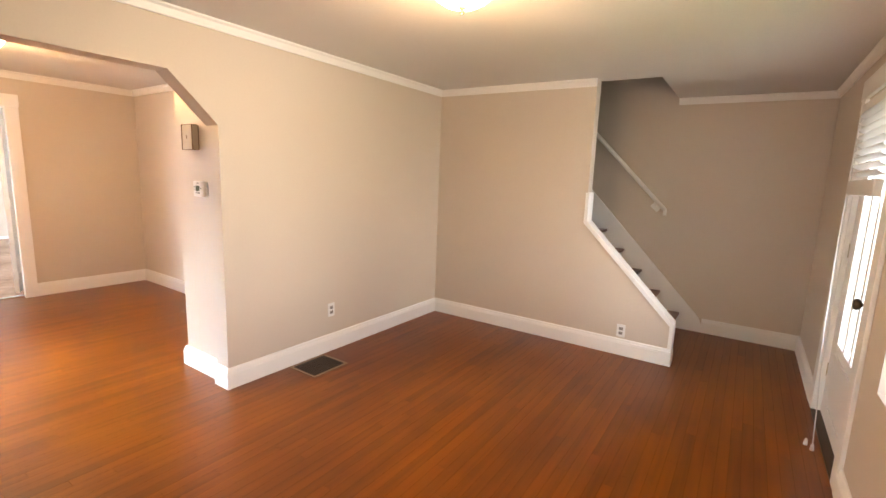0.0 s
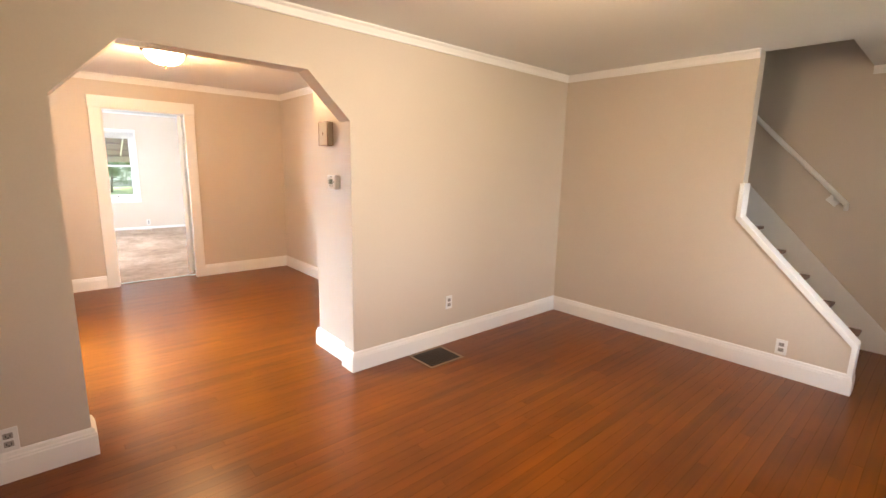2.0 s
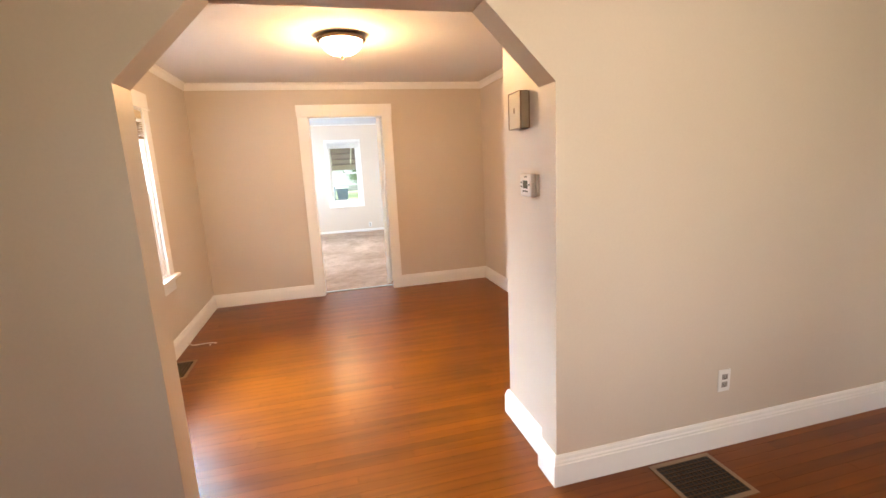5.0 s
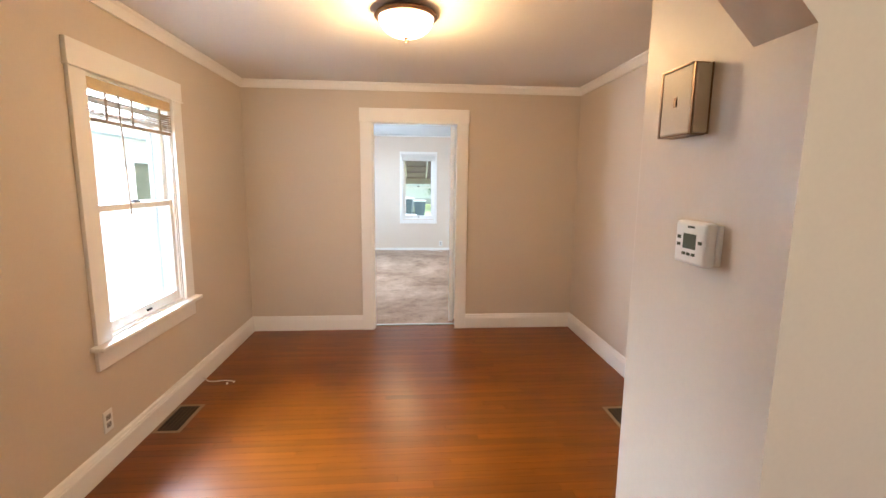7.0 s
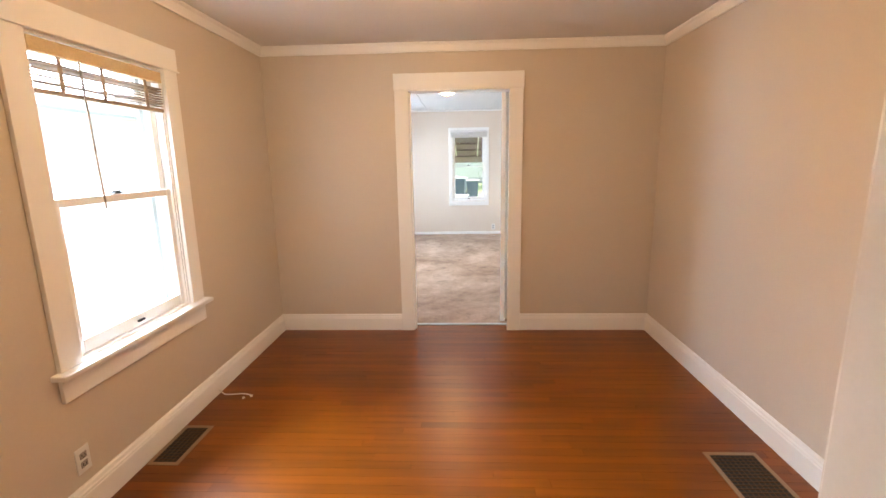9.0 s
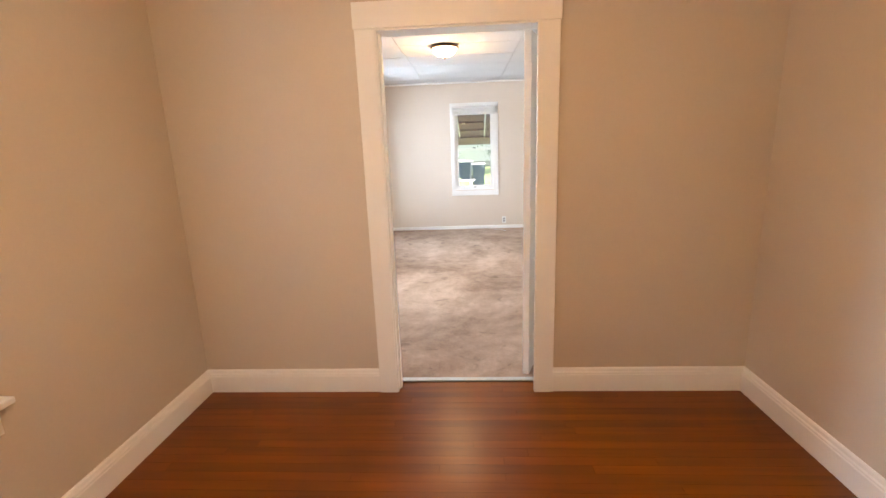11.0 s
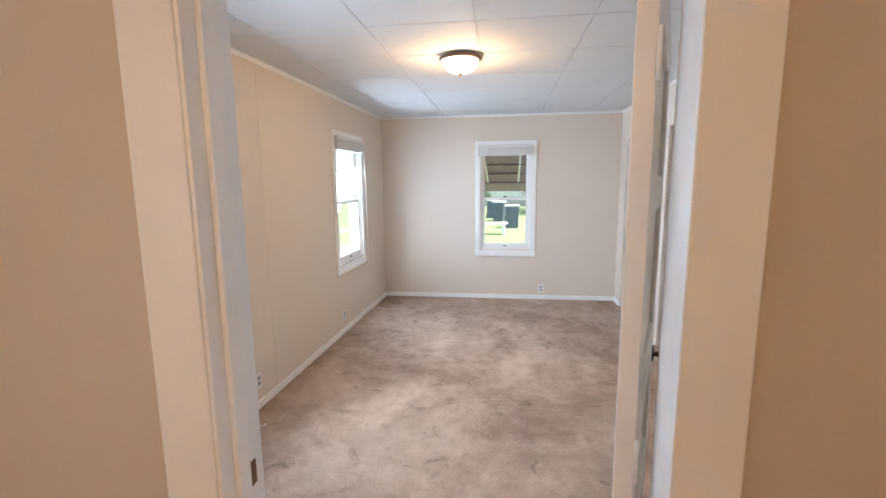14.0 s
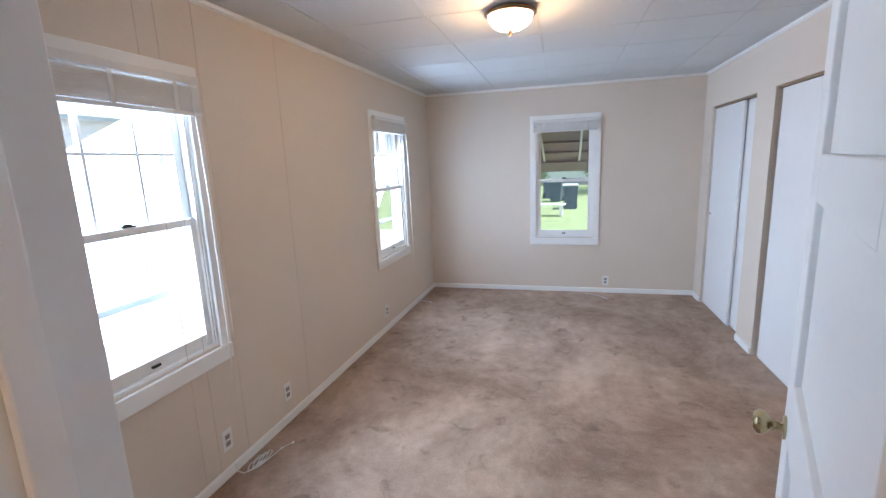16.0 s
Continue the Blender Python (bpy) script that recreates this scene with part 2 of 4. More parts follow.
def part(name, bm, mat, parent=None, label=""):
    ob = new(name, meshed(name, bm, mat))
    if parent:
        ob.parent = parent
    return tagged(ob, label)


def structure(name, bm, mat, label, category):
    return tagged(part(name, bm, mat), label, category, kind="structure")


def thing(name, label, category, m=None, group=""):
    ob = new(name)
    ob.empty_display_size = 0.1
    if m:
        ob.matrix_basis = m
    return tagged(ob, label, category, group)


def sweep(p0, p1, n, profile, m0=1, m1=1):
    """A moulding along a wall foot or head; ends cut at 45 degrees: 1 inside corner, -1 outside, 0 square."""
    a, b, n = Vector(p0), Vector(p1), Vector(n)
    d = (b - a).normalized()
    bm = bmesh.new()
    s = [bm.verts.new((*(a + n * q + d * (m0 * q)), z)) for q, z in profile]
    e = [bm.verts.new((*(b + n * q - d * (m1 * q)), z)) for q, z in profile]
    bm.faces.new(s)
    bm.faces.new(e[::-1])
    for i in range(len(s)):
        j = (i + 1) % len(s)
        bm.faces.new((s[i], e[i], e[j], s[j]))
    bmesh.ops.recalc_face_normals(bm, faces=bm.faces[:])
    return bm


def wall_slab(u0, u1, lo, hi, z0, z1, holes, axis):
    """A wall along x ('x') or y ('y') with rectangular holes (u0, u1, z0, z1), in order."""
    bm = bmesh.new()

    def put(a, b, c, d):
        if b - a > 1e-4 and d - c > 1e-4:
            box(bm, *((a, b, lo, hi) if axis == "x" else (lo, hi, a, b)), c, d)

    at = u0
    for a, b, c, d in holes:
        put(at, a, z0, z1)
        put(a, b, z0, c)
        put(a, b, d, z1)
        at = b
    put(at, u1, z0, z1)
    return bm


# ---- the plan ----
XE, XA, XA2, XD, XB, XF = 0.83, -2.48, -2.62, -6.15, -6.265, -11.414   # east wall, arch wall faces, bedroom wall faces, far wall
YL, YS, YN, YT, YD = -0.64, -0.405, 4.216, 5.40, 2.81                              # south wall, stair wall, stair far wall, dining north wall
HL, HD, HB = 2.362, 2.392, 2.440                                        # ceilings
SKEW = Matrix.Translation((-6.265, -0.447, 0)) @ Matrix.Rotation(radians(-1.6), 4, "Z")   # the bedroom's south wall runs a little askew

SAG = Matrix(((1, 0, 0, 0), (0, 1, 0, 0), (-0.012, 0, 1, -0.012 * 2.48), (0, 0, 0, 1)))   # the living room ceiling drops a little to the east

# living and dining south wall: dining window, and an unseen opening added for daylight
structure("wall_south", joined(wall_slab(XB, XA2, YS - 0.15, YS, 0, 2.6, [(-4.87, -4.07, 0.66, 1.99)], "x"), wall_slab(XA2, XE + 0.15, YL - 0.15, YL, 0, 2.6, [(-0.9, 0.2, 0.66, 1.99)], "x")), WALL, "tan painted plaster wall with a window and an added unseen opening", "wall")
# The 1.9 to 2.7 hole is an unseen opening added to let daylight in.
structure("wall_east", wall_slab(YL, YT + 0.12, XE, XE + 0.15, 0, 2.6, [(1.9, 2.7, 0.66, 1.99), (3.10, 4.05, 0, 2.04)], "y"), WALL, "tan painted plaster wall beside the front door", "wall")
structure("wall_stair_far", wall_slab(-3.4, XE, YT, YT + 0.12, 0, 5.0, [], "x"), WALL, "tan painted plaster wall above the stairs", "wall")
structure("wall_stair_side", prism([(-3.4, 0), (-0.105, 0), (-0.105, 0.337), (-0.88, 1.126), (-0.88, HL + 0.1), (-3.4, HL + 0.1)], YN, YN + 0.114, "y"), WALL, "tan painted plaster wall cut on the slope beside the stairs", "wall")
structure("wall_stair_head", joined(boxed(-3.5, -3.4, YN, YT + 0.12, 0, 5.0), boxed(-3.4, -0.40, YN, YN + 0.114, HL + 0.1, 5.0), boxed(-0.40, -0.29, YN, YT, HL + 0.1, 5.0), boxed(-3.5, -0.29, YN, YT + 0.12, 5.0, 5.1)), WALL, "plain painted walls round the upper stairwell", "wall")

# the arch between living and dining room, with clipped upper corners
structure("wall_arch", prism([(YL, 0), (0.317, 0), (0.317, 1.745), (0.593, 2.024), (1.524, 2.024), (1.804, 1.745), (1.804, 0), (YN, 0), (YN, 2.6), (YL, 2.6)], XA2, XA, "x"), WALL, "tan painted wall with a wide clipped-corner arch", "wall")
structure("wall_stub", boxed(-3.10, XA2, 1.84, YD + 0.1, 0, HD + 0.05, bevel=0.012), WALL, "tan painted wall stub beside the arch", "wall")
structure("wall_dining_north", wall_slab(XB, -3.10, YD, YD + 0.12, 0, 2.6, [], "x"), WALL, "tan painted plaster wall", "wall")
structure("wall_dining_west", wall_slab(YS, YD, XB + 0.004, XD, 0, 2.6, [(0.766, 1.636, 0, 2.05)], "y"), WALL, "tan painted plaster wall round the bedroom doorway", "wall")

structure("ceiling_living", moved(joined(boxed(XA, XE, YL, YN + 0.114, HL, HL + 0.1), boxed(-0.40, XE, YN + 0.114, YT, HL, HL + 0.1)), SAG), CEIL, "white painted plaster ceiling with a stair opening", "ceiling")
structure("ceiling_dining", boxed(XB, XA2, YS, YD, HD, HD + 0.1), CEIL, "white painted plaster ceiling", "ceiling")

# Unseen slab, added so that no sun leaks in past the ceilings.
structure("roof", joined(boxed(XF - 0.3, XE + 0.4, YL - 0.4, YN, 2.62, 2.72), boxed(XF - 0.3, -3.5, YN, YT + 0.3, 2.62, 2.72), boxed(-0.29, XE + 0.4, YN, YT + 0.3, 2.62, 2.72)), SUBFLOOR, "unseen slab added over the rooms to keep sunlight out", "roof")

# bedroom
structure("wall_bedroom_south", moved(wall_slab(-5.35, 0.0, -0.15, 0.0, 0, 2.6, [(-4.245, -3.505, 0.735, 2.03), (-1.46, -0.735, 0.735, 2.03)], "x"), SKEW), BEDWALL, "grey-beige painted panelling with two windows", "wall")
structure("wall_bedroom_west", wall_slab(-0.6, 3.6, XF - 0.15, XF, 0, 2.6, [(1.02, 1.685, 0.68, 2.03)], "y"), BEDWALL, "grey-beige painted wall with one window", "wall")
structure("wall_bedroom_north", wall_slab(XF, XB, 2.80, 2.90, 0, 2.6, [(-11.15, -10.09, 0.0, 2.065), (-9.765, -9.10, 0.0, 2.065), (-9.0, -8.25, 0, 2.03)], "x"), BEDWALL, "grey-beige painted wall with closet openings", "wall")
structure("wall_bedroom_east", wall_slab(-0.6, 2.80, XB, XB + 0.004, 0, 2.6, [(0.766, 1.636, 0, 2.05)], "y"), BEDWALL, "grey-beige painted wall round the doorway", "wall")
structure("wall_closet_back", joined(boxed(XF, -9.035, 3.55, 3.6, 0, 2.6), boxed(-9.07, -9.035, 2.90, 3.55, 0, 2.6)), BEDWALL, "plain painted closet back wall", "wall")


def ceiling_tiles():
    """Square fibre tiles with fine recessed joints."""
    bm = bmesh.new()
    s, g = 0.61, 0.0035
    for i in range(9):
        for j in range(6):
            x0, y0 = -6.11 - s * (i + 1), -0.66 + s * j
            b = boxed(x0 + g, x0 + s - g, y0 + g, y0 + s - g, HB, HB + 0.02)
            me = bpy.data.meshes.new("t")
            b.to_mesh(me)
            bm.from_mesh(me)
            bpy.data.meshes.remove(me)
    box(bm, XF - 0.1, XB, -0.6, 2.9, HB + 0.006, HB + 0.08)
    return bm


structure("ceiling_bedroom", ceiling_tiles(), TILE, "white square-tiled ceiling with fine joints", "ceiling")

# ---- mouldings ----
BASE = [(0, 0), (0.022, 0), (0.022, 0.105), (0.019, 0.109), (0.019, 0.118), (0.014, 0.124), (0.012, 0.138), (0.006, 0.145), (0, 0.145)]


def crown(h, s=0.072):
    return [(0, h), (0.035, h), (0.035, h - 0.010), (0.022, h - 0.022), (0.014, h - s + 0.012), (0.014, h - s), (0, h - s)]


def baseboard(name, label, runs, profile=BASE):
    structure(name, joined(*(sweep(*r[:3], profile, *r[3:]) for r in runs)), TRIM, label, "baseboard")


baseboard("baseboard_living", "white painted baseboard with a stepped cap", [
    ((XA, 1.804), (XA, YN), (1, 0), -1, 1), ((XA, YN), (-0.105, YN), (0, -1), 1, -1), ((-0.105, YN), (-0.105, YN + 0.114), (1, 0), -1, 0),
    ((XA, YL), (XA, 0.317), (1, 0), 1, -1), ((XA, YL), (XE, YL), (0, 1), 1, 1),
    ((0.035, YT), (XE, YT), (0, -1), 0, 1), ((XE, YT), (XE, 4.15), (-1, 0), 1, 0), ((XE, 3.0), (XE, YL), (-1, 0), 0, 1),
    ((XA2, 1.804), (XA, 1.804), (0, -1), 0, -1), ((XA, 0.317), (XA2, 0.317), (0, 1), -1, -1)])
baseboard("baseboard_dining", "white painted baseboard with a stepped cap", [
    ((-3.10, 1.84), (XA2, 1.84), (0, -1), -1, 0), ((-3.10, YD), (-3.10, 1.84), (-1, 0), 1, -1), ((XD, YD), (-3.10, YD), (0, -1), 1, 1),
    ((XD, YD), (XD, 1.71), (1, 0), 1, 0), ((XD, 0.68), (XD, YS), (1, 0), 0, 1), ((XD, YS), (XA2, YS), (0, 1), 1, 1), ((XA2, YS), (XA2, 0.317), (-1, 0), 1, -1)])
LOW = [(0, 0), (0.013, 0), (0.013, 0.052), (0.008, 0.058), (0, 0.058)]
structure("baseboard_bedroom", joined(moved(sweep((-5.2, 0), (0, 0), (0, 1), LOW, 0, 0), SKEW), sweep((XF, -0.3), (XF, 2.80), (1, 0), LOW, 0, 1),
                                      sweep((XF, 2.80), (-11.16, 2.80), (0, -1), LOW, 1, 0), sweep((-10.08, 2.80), (-9.775, 2.80), (0, -1), LOW, 0, 0)), TRIM, "low white painted baseboard", "baseboard")
structure("trim_crown_living", moved(joined(*(sweep(a, b, n, crown(HL, 0.062), i, j) for a, b, n, i, j in [
    ((XA, YL), (XA, YN), (1, 0), 1, 1), ((XA, YN), (-0.88, YN), (0, -1), 1, 0), ((-0.40, YT), (XE, YT), (0, -1), 0, 1), ((XE, YT), (XE, YL), (-1, 0), 1, 1), ((XA, YL), (XE, YL), (0, 1), 1, 1)])), SAG), TRIM, "white painted crown moulding", "trim")
structure("trim_crown_dining", joined(*(sweep(a, b, n, crown(HD), i, j) for a, b, n, i, j in [
    ((XD, YS), (XD, YD), (1, 0), 1, 1), ((XD, YD), (-3.10, YD), (0, -1), 1, 1), ((XD, YS), (XA2, YS), (0, 1), 1, 1), ((XA2, YS), (XA2, 1.84), (-1, 0), 1, 1),
    ((-3.10, YD), (-3.10, 1.84), (-1, 0), 1, -1), ((-3.10, 1.84), (XA2, 1.84), (0, -1), -1, 1)])), TRIM, "white painted crown moulding", "trim")
SMALL = [(0, HB), (0.020, HB), (0.016, HB - 0.018), (0, HB - 0.026)]
structure("trim_bedroom", joined(moved(sweep((-5.2, 0), (0, 0), (0, 1), SMALL, 0, 0), SKEW), sweep((XF, -0.3), (XF, 2.80), (1, 0), SMALL, 0, 1), sweep((XF, 2.80), (XB, 2.80), (0, -1), SMALL, 1, 0)), TRIM, "thin white ceiling trim", "trim")

# ---- bedroom doorway ----
door_1 = tagged(thing("door_1", "white painted door casing and jamb of the bedroom doorway", "door frame"), kind="structure")
for y0, y1 in ((0.677, 0.783), (1.600, 1.710)):
    part("casing", boxed(XD, -6.118, y0, y1, 0, 2.035, bevel=0.003), TRIM, door_1)
part("head_casing", boxed(XD, -6.112, 0.672, 1.716, 2.0355, 2.16, bevel=0.003), TRIM, door_1)
for y0, y1, s in ((0.766, 0.790, 1), (1.620, 1.636, -1)):
    part("jamb", boxed(XB - 0.004, -6.124, y0, y1, 0, 2.026, bevel=0.002), TRIM, door_1)
    part("stop", boxed(-6.205, -6.165, *((0.790, 0.802) if s > 0 else (1.608, 1.620)), 0, 2.02, bevel=0.003), TRIM, door_1)
part("head_jamb", boxed(XB - 0.004, -6.124, 0.766, 1.636, 2.0262, 2.05), TRIM, door_1)
part("threshold", boxed(-6.285, -6.245, 0.7905, 1.6195, 0.001, 0.009, bevel=0.003), STORM, door_1, "worn pale metal carpet strip")
part("strike_plate", boxed(-6.238, -6.216, 0.7902, 0.7920, 0.95, 1.005), PEWTER, door_1, "small dark strike plate")


def panel_door(name, label, w, h, m):
    """A painted stile-and-rail door leaf, hinged at its own origin and running along +x."""
    d = thing(name, label, "door", m)
    for x0, x1 in ((0, 0.115), (w - 0.115, w)):
        part("stile", boxed(x0, x1, -0.0195, 0.0195, 0.012, h, bevel=0.003), TRIM, d)
    rails = [(0.012, 0.22), (0.62, 0.72), (0.98, 1.12), (1.50, 1.59), (h - 0.115, h)]
    for z0, z1 in rails:
        part("rail", boxed(0.1155, w - 0.1155, -0.0192, 0.0192, z0, z1, bevel=0.003), TRIM, d)
    for (a, b), (c, e) in zip(rails, rails[1:]):
        part("panel", boxed(0.1157, w - 0.1157, -0.007, 0.007, b + 0.0004, c - 0.0004, bevel=0.002), TRIM, d)
    return d


bed_door = panel_door("bedroom_door", "white painted panelled door standing open into the bedroom", 0.762, 2.015, Matrix.Translation((-6.283, 1.571, 0.016)) @ Matrix.Rotation(radians(160), 4, "Z"))


def door_knob(parent, x, z, side, mat, label):
    k = part("knob", moved(lathe([(0.004, 0.062), (0.020, 0.060), (0.028, 0.050), (0.027, 0.040), (0.017, 0.031), (0.009, 0.026), (0.009, 0.006), (0.026, 0.005), (0.026, 0.0)][::-1], 24),
                             Matrix.Translation((x, side * 0.0198, z)) @ Matrix.Rotation(radians(-90 * side), 4, "X")), mat, parent, label)
    return k


door_knob(bed_door, 0.70, 0.995, 1, BRASS, "tarnished brass knob")
door_knob(bed_door, 0.70, 0.995, -1, BRONZE, "dark bronze knob")
part("latch_plate", boxed(0.7618, 0.7638, -0.012, 0.012, 0.92, 1.08), BLACKMETAL, bed_door, "dark latch plate")
for z in (0.22, 1.02, 1.80):
    part("hinge", joined(moved(tube([(0, 0, 0), (0, 0, 0.09)], 0.005), Matrix.Translation((-0.004, -0.022, z - 0.045))), boxed(-0.002, 0.0, -0.012, 0.012, z - 0.045, z + 0.045)), TRIM, bed_door, "painted-over hinge")

# ---- windows ----
def double_hung(name, label, m, w, z0, z1, depth, style, grid=False):
    """A double-hung window set in a hole w wide from z0 to z1; x along the wall, y into the room, y = 0 at the wall's face."""
    win = tagged(thing(name, label, "window", m), kind="structure")
    h, mid = w / 2, (z0 + z1) / 2 + 0.02
    for s in (-1, 1):
        a, b = sorted((s * h, s * (h - 0.018)))
        part("side_jamb", boxed(a, b, -depth, 0.0, z0, z1), TRIM, win)
        a, b = sorted((s * (h - 0.018), s * (h - 0.030)))
        part("sash_stop", boxed(a, b, -0.030, -0.004, z0 + 0.012, z1 - 0.019, bevel=0.002), TRIM, win)
    part("head_jamb", boxed(-h + 0.0185, h - 0.0185, -depth, -0.001, z1 - 0.018, z1), TRIM, win)
    part("window_sill", boxed(-h + 0.0185, h - 0.0185, -depth - 0.04, -0.001, z0, z0 + 0.016, bevel=0.003), TRIM, win)
    if style == "wide":
        for s in (-1, 1):
            a, b = sorted((s * (h - 0.006), s * (h + 0.105)))
            part("casing", boxed(a, b, 0.0, 0.020, z0 + 0.004, z1 - 0.006, bevel=0.003), TRIM, win)
        part("head_casing", boxed(-h - 0.112, h + 0.112, 0.0, 0.024, z1 - 0.005, z1 + 0.115, bevel=0.003), TRIM, win)
        part("head_cap", boxed(-h - 0.118, h + 0.118, 0.0005, 0.030, z1 - 0.008, z1 + 0.001, bevel=0.002), TRIM, win)
        part("stool", boxed(-h - 0.135, h + 0.135, -0.03, 0.062, z0 - 0.022, z0 + 0.003, bevel=0.006), TRIM, win)
        part("apron", boxed(-h - 0.108, h + 0.108, 0.0, 0.018, z0 - 0.128, z0 - 0.0225, bevel=0.003), TRIM, win)
    else:
        for s in (-1, 1):
            a, b = sorted((s * (h - 0.004), s * (h + 0.064)))
            part("casing", boxed(a, b, 0.0, 0.016, z0 - 0.010, z1 + 0.004, bevel=0.003), TRIM, win)
        part("head_casing", boxed(-h - 0.066, h + 0.066, 0.0, 0.017, z1 + 0.0045, z1 + 0.078, bevel=0.003), TRIM, win)
        part("bottom_casing", boxed(-h - 0.066, h + 0.066, 0.0, 0.019, z0 - 0.092, z0 - 0.0105, bevel=0.003), TRIM, win)
    # sashes: the upper one outside, the lower one inside
    e = h - 0.0195
    for nm, lo, hi, y0, y1, low in (("upper_sash", mid - 0.035, z1 - 0.019, -0.085, -0.052, 0.036), ("lower_sash", z0 + 0.017, mid, -0.050, -0.017, 0.062)):
        bm = joined(boxed(-e, -e + 0.042, y0, y1, lo, hi, bevel=0.003), boxed(e - 0.042, e, y0, y1, lo, hi, bevel=0.003),
                    boxed(-e + 0.0425, e - 0.0425, y0 + 0.001, y1 - 0.001, hi - 0.036, hi - 0.0005, bevel=0.003), boxed(-e + 0.0425, e - 0.0425, y0 + 0.001, y1 - 0.001, lo + 0.0005, lo + low, bevel=0.003))
        sash = part(nm, bm, TRIM, win)
        pane = part("pane", boxed(-e + 0.040, e - 0.040, (y0 + y1) / 2 - 0.002, (y0 + y1) / 2 + 0.002, lo + low - 0.002, hi - 0.034), PANE, sash)
        pane.visible_shadow = False
    lock = part("sash_lock", joined(boxed(-0.030, 0.030, -0.047, -0.022, mid + 0.0003, mid + 0.008, bevel=0.002), boxed(-0.008, 0.022, -0.040, -0.020, mid + 0.008, mid + 0.016, bevel=0.002)), BLACKMETAL, win, "small dark sash lock")
    part("sash_lift", boxed(-0.022, 0.022, -0.017, -0.004, z0 + 0.040, z0 + 0.052, bevel=0.003), BLACKMETAL, win, "small dark sash lift")
    # storm window outside
    sf = [boxed(-e, -e + 0.030, -depth + 0.01, -depth + 0.03, z0 + 0.02, z1 - 0.02), boxed(e - 0.030, e, -depth + 0.01, -depth + 0.03, z0 + 0.02, z1 - 0.02),
          boxed(-e + 0.0302, e - 0.0302, -depth + 0.012, -depth + 0.028, z1 - 0.052, z1 - 0.021), boxed(-e + 0.0302, e - 0.0302, -depth + 0.012, -depth + 0.028, z0 + 0.021, z0 + 0.05)]
    part("storm_frame", joined(*sf), STORM, win, "weathered metal storm frame")
    if grid:
        for k in (-1, 1):
            part("muntin", boxed(k * e / 3 - 0.007, k * e / 3 + 0.007, -0.083, -0.054, mid + 0.0012, z1 - 0.056), TRIM, win)
        part("muntin", boxed(-e + 0.043, e - 0.043, -0.0825, -0.0545, (mid + z1) / 2 - 0.018, (mid + z1) / 2 - 0.004), TRIM, win)
        part("storm_rail", boxed(-e + 0.031, e - 0.031, -depth + 0.011, -depth + 0.029, z0 + 0.30, z0 + 0.33), STORM, win)
    return win


SOUTH_D = Matrix.Translation((-4.47, YS, 0))
double_hung("window_1", "white painted double-hung window with wide casing and stool", SOUTH_D, 0.80, 0.66, 1.99, 0.15, "wide")
double_hung("window_2", "white double-hung window with divided upper sash", SKEW @ Matrix.Translation((-1.0975, 0, 0)), 0.725, 0.735, 2.03, 0.15, "thin", grid=True)
double_hung("window_3", "white double-hung window with divided upper sash", SKEW @ Matrix.Translation((-3.875, 0, 0)), 0.74, 0.735, 2.03, 0.15, "thin", grid=True)
double_hung("window_4", "white double-hung window under a metal awning", Matrix.Translation((XF, 1.3525, 0)) @ Matrix.Rotation(radians(-90), 4, "Z"), 0.665, 0.68, 2.03, 0.15, "thin")


def raised_blind(name, label, m, w, top, mat, slats, drop, pitch, rail_mat, valance=0.05, wand=0.0, cord=0.0):
    """A blind drawn up: head rail, a packed stack of slats, bottom rail, wand and pull cord."""
    b = thing(name, label, "blind", m)
    part("head_rail", boxed(-w / 2, w / 2, -0.002, 0.036, top - valance, top, bevel=0.003), rail_mat, b)
    for k in range(slats):
        z = top - valance - drop - pitch * k
        t = radians(random.uniform(-1.5, 1.5) if pitch < 0.006 else random.uniform(-13, 13))
        bm = moved(boxed(-w / 2 + 0.005, w / 2 - 0.005, -0.018, 0.018, -0.0016, 0.0016), Matrix.Translation((0, 0.017, z)) @ Matrix.Rotation(t, 4, "X"))
        part("slat", bm, mat, b)
    low = top - valance - drop - pitch * slats
    part("bottom_rail", boxed(-w / 2 + 0.004, w / 2 - 0.004, 0.004, 0.032, low - 0.018, low, bevel=0.003), mat, b)
    for x in (-w * 0.32, w * 0.05, w * 0.34):
        part("tape", boxed(x - 0.010, x + 0.010, 0.0365, 0.0380, low - 0.012, top - valance - 0.002), mat, b)
    if wand:
        part("wand", tube([(w * 0.22, 0.045, top - valance), (w * 0.215, 0.050, top - valance - wand * 0.5), (w * 0.20, 0.052, top - valance - wand)], 0.0045), mat, b, "thin brown tilt wand")
    if cord:
        part("pull_cord", tube([(-w * 0.42, 0.045, top - 0.03), (-w * 0.43, 0.055, top - 0.6), (-w * 0.425, 0.06, top - 0.6 - cord)], 0.0022), CORD, b)
    return b


raised_blind("bamboo_blind", "woven bamboo blind drawn up under a pale wood rail", SOUTH_D @ Matrix.Translation((0.0, -0.026, 0)), 0.755, 1.962, BAMBOO, 8, 0.034, 0.0125, PINE, 0.055, wand=0.62)
raised_blind("white_blind", "white vinyl blind drawn up at the window head", SKEW @ Matrix.Translation((-1.0975, 0.018, 0)), 0.80, 2.055, BLIND, 24, 0.016, 0.0045, BLIND, 0.035, cord=1.0)
raised_blind("white_blind", "white vinyl blind drawn up at the window head", SKEW @ Matrix.Translation((-3.875, 0.018, 0)), 0.80, 2.055, BLIND, 18, 0.004, 0.0045, BLIND, 0.035, cord=0.85)
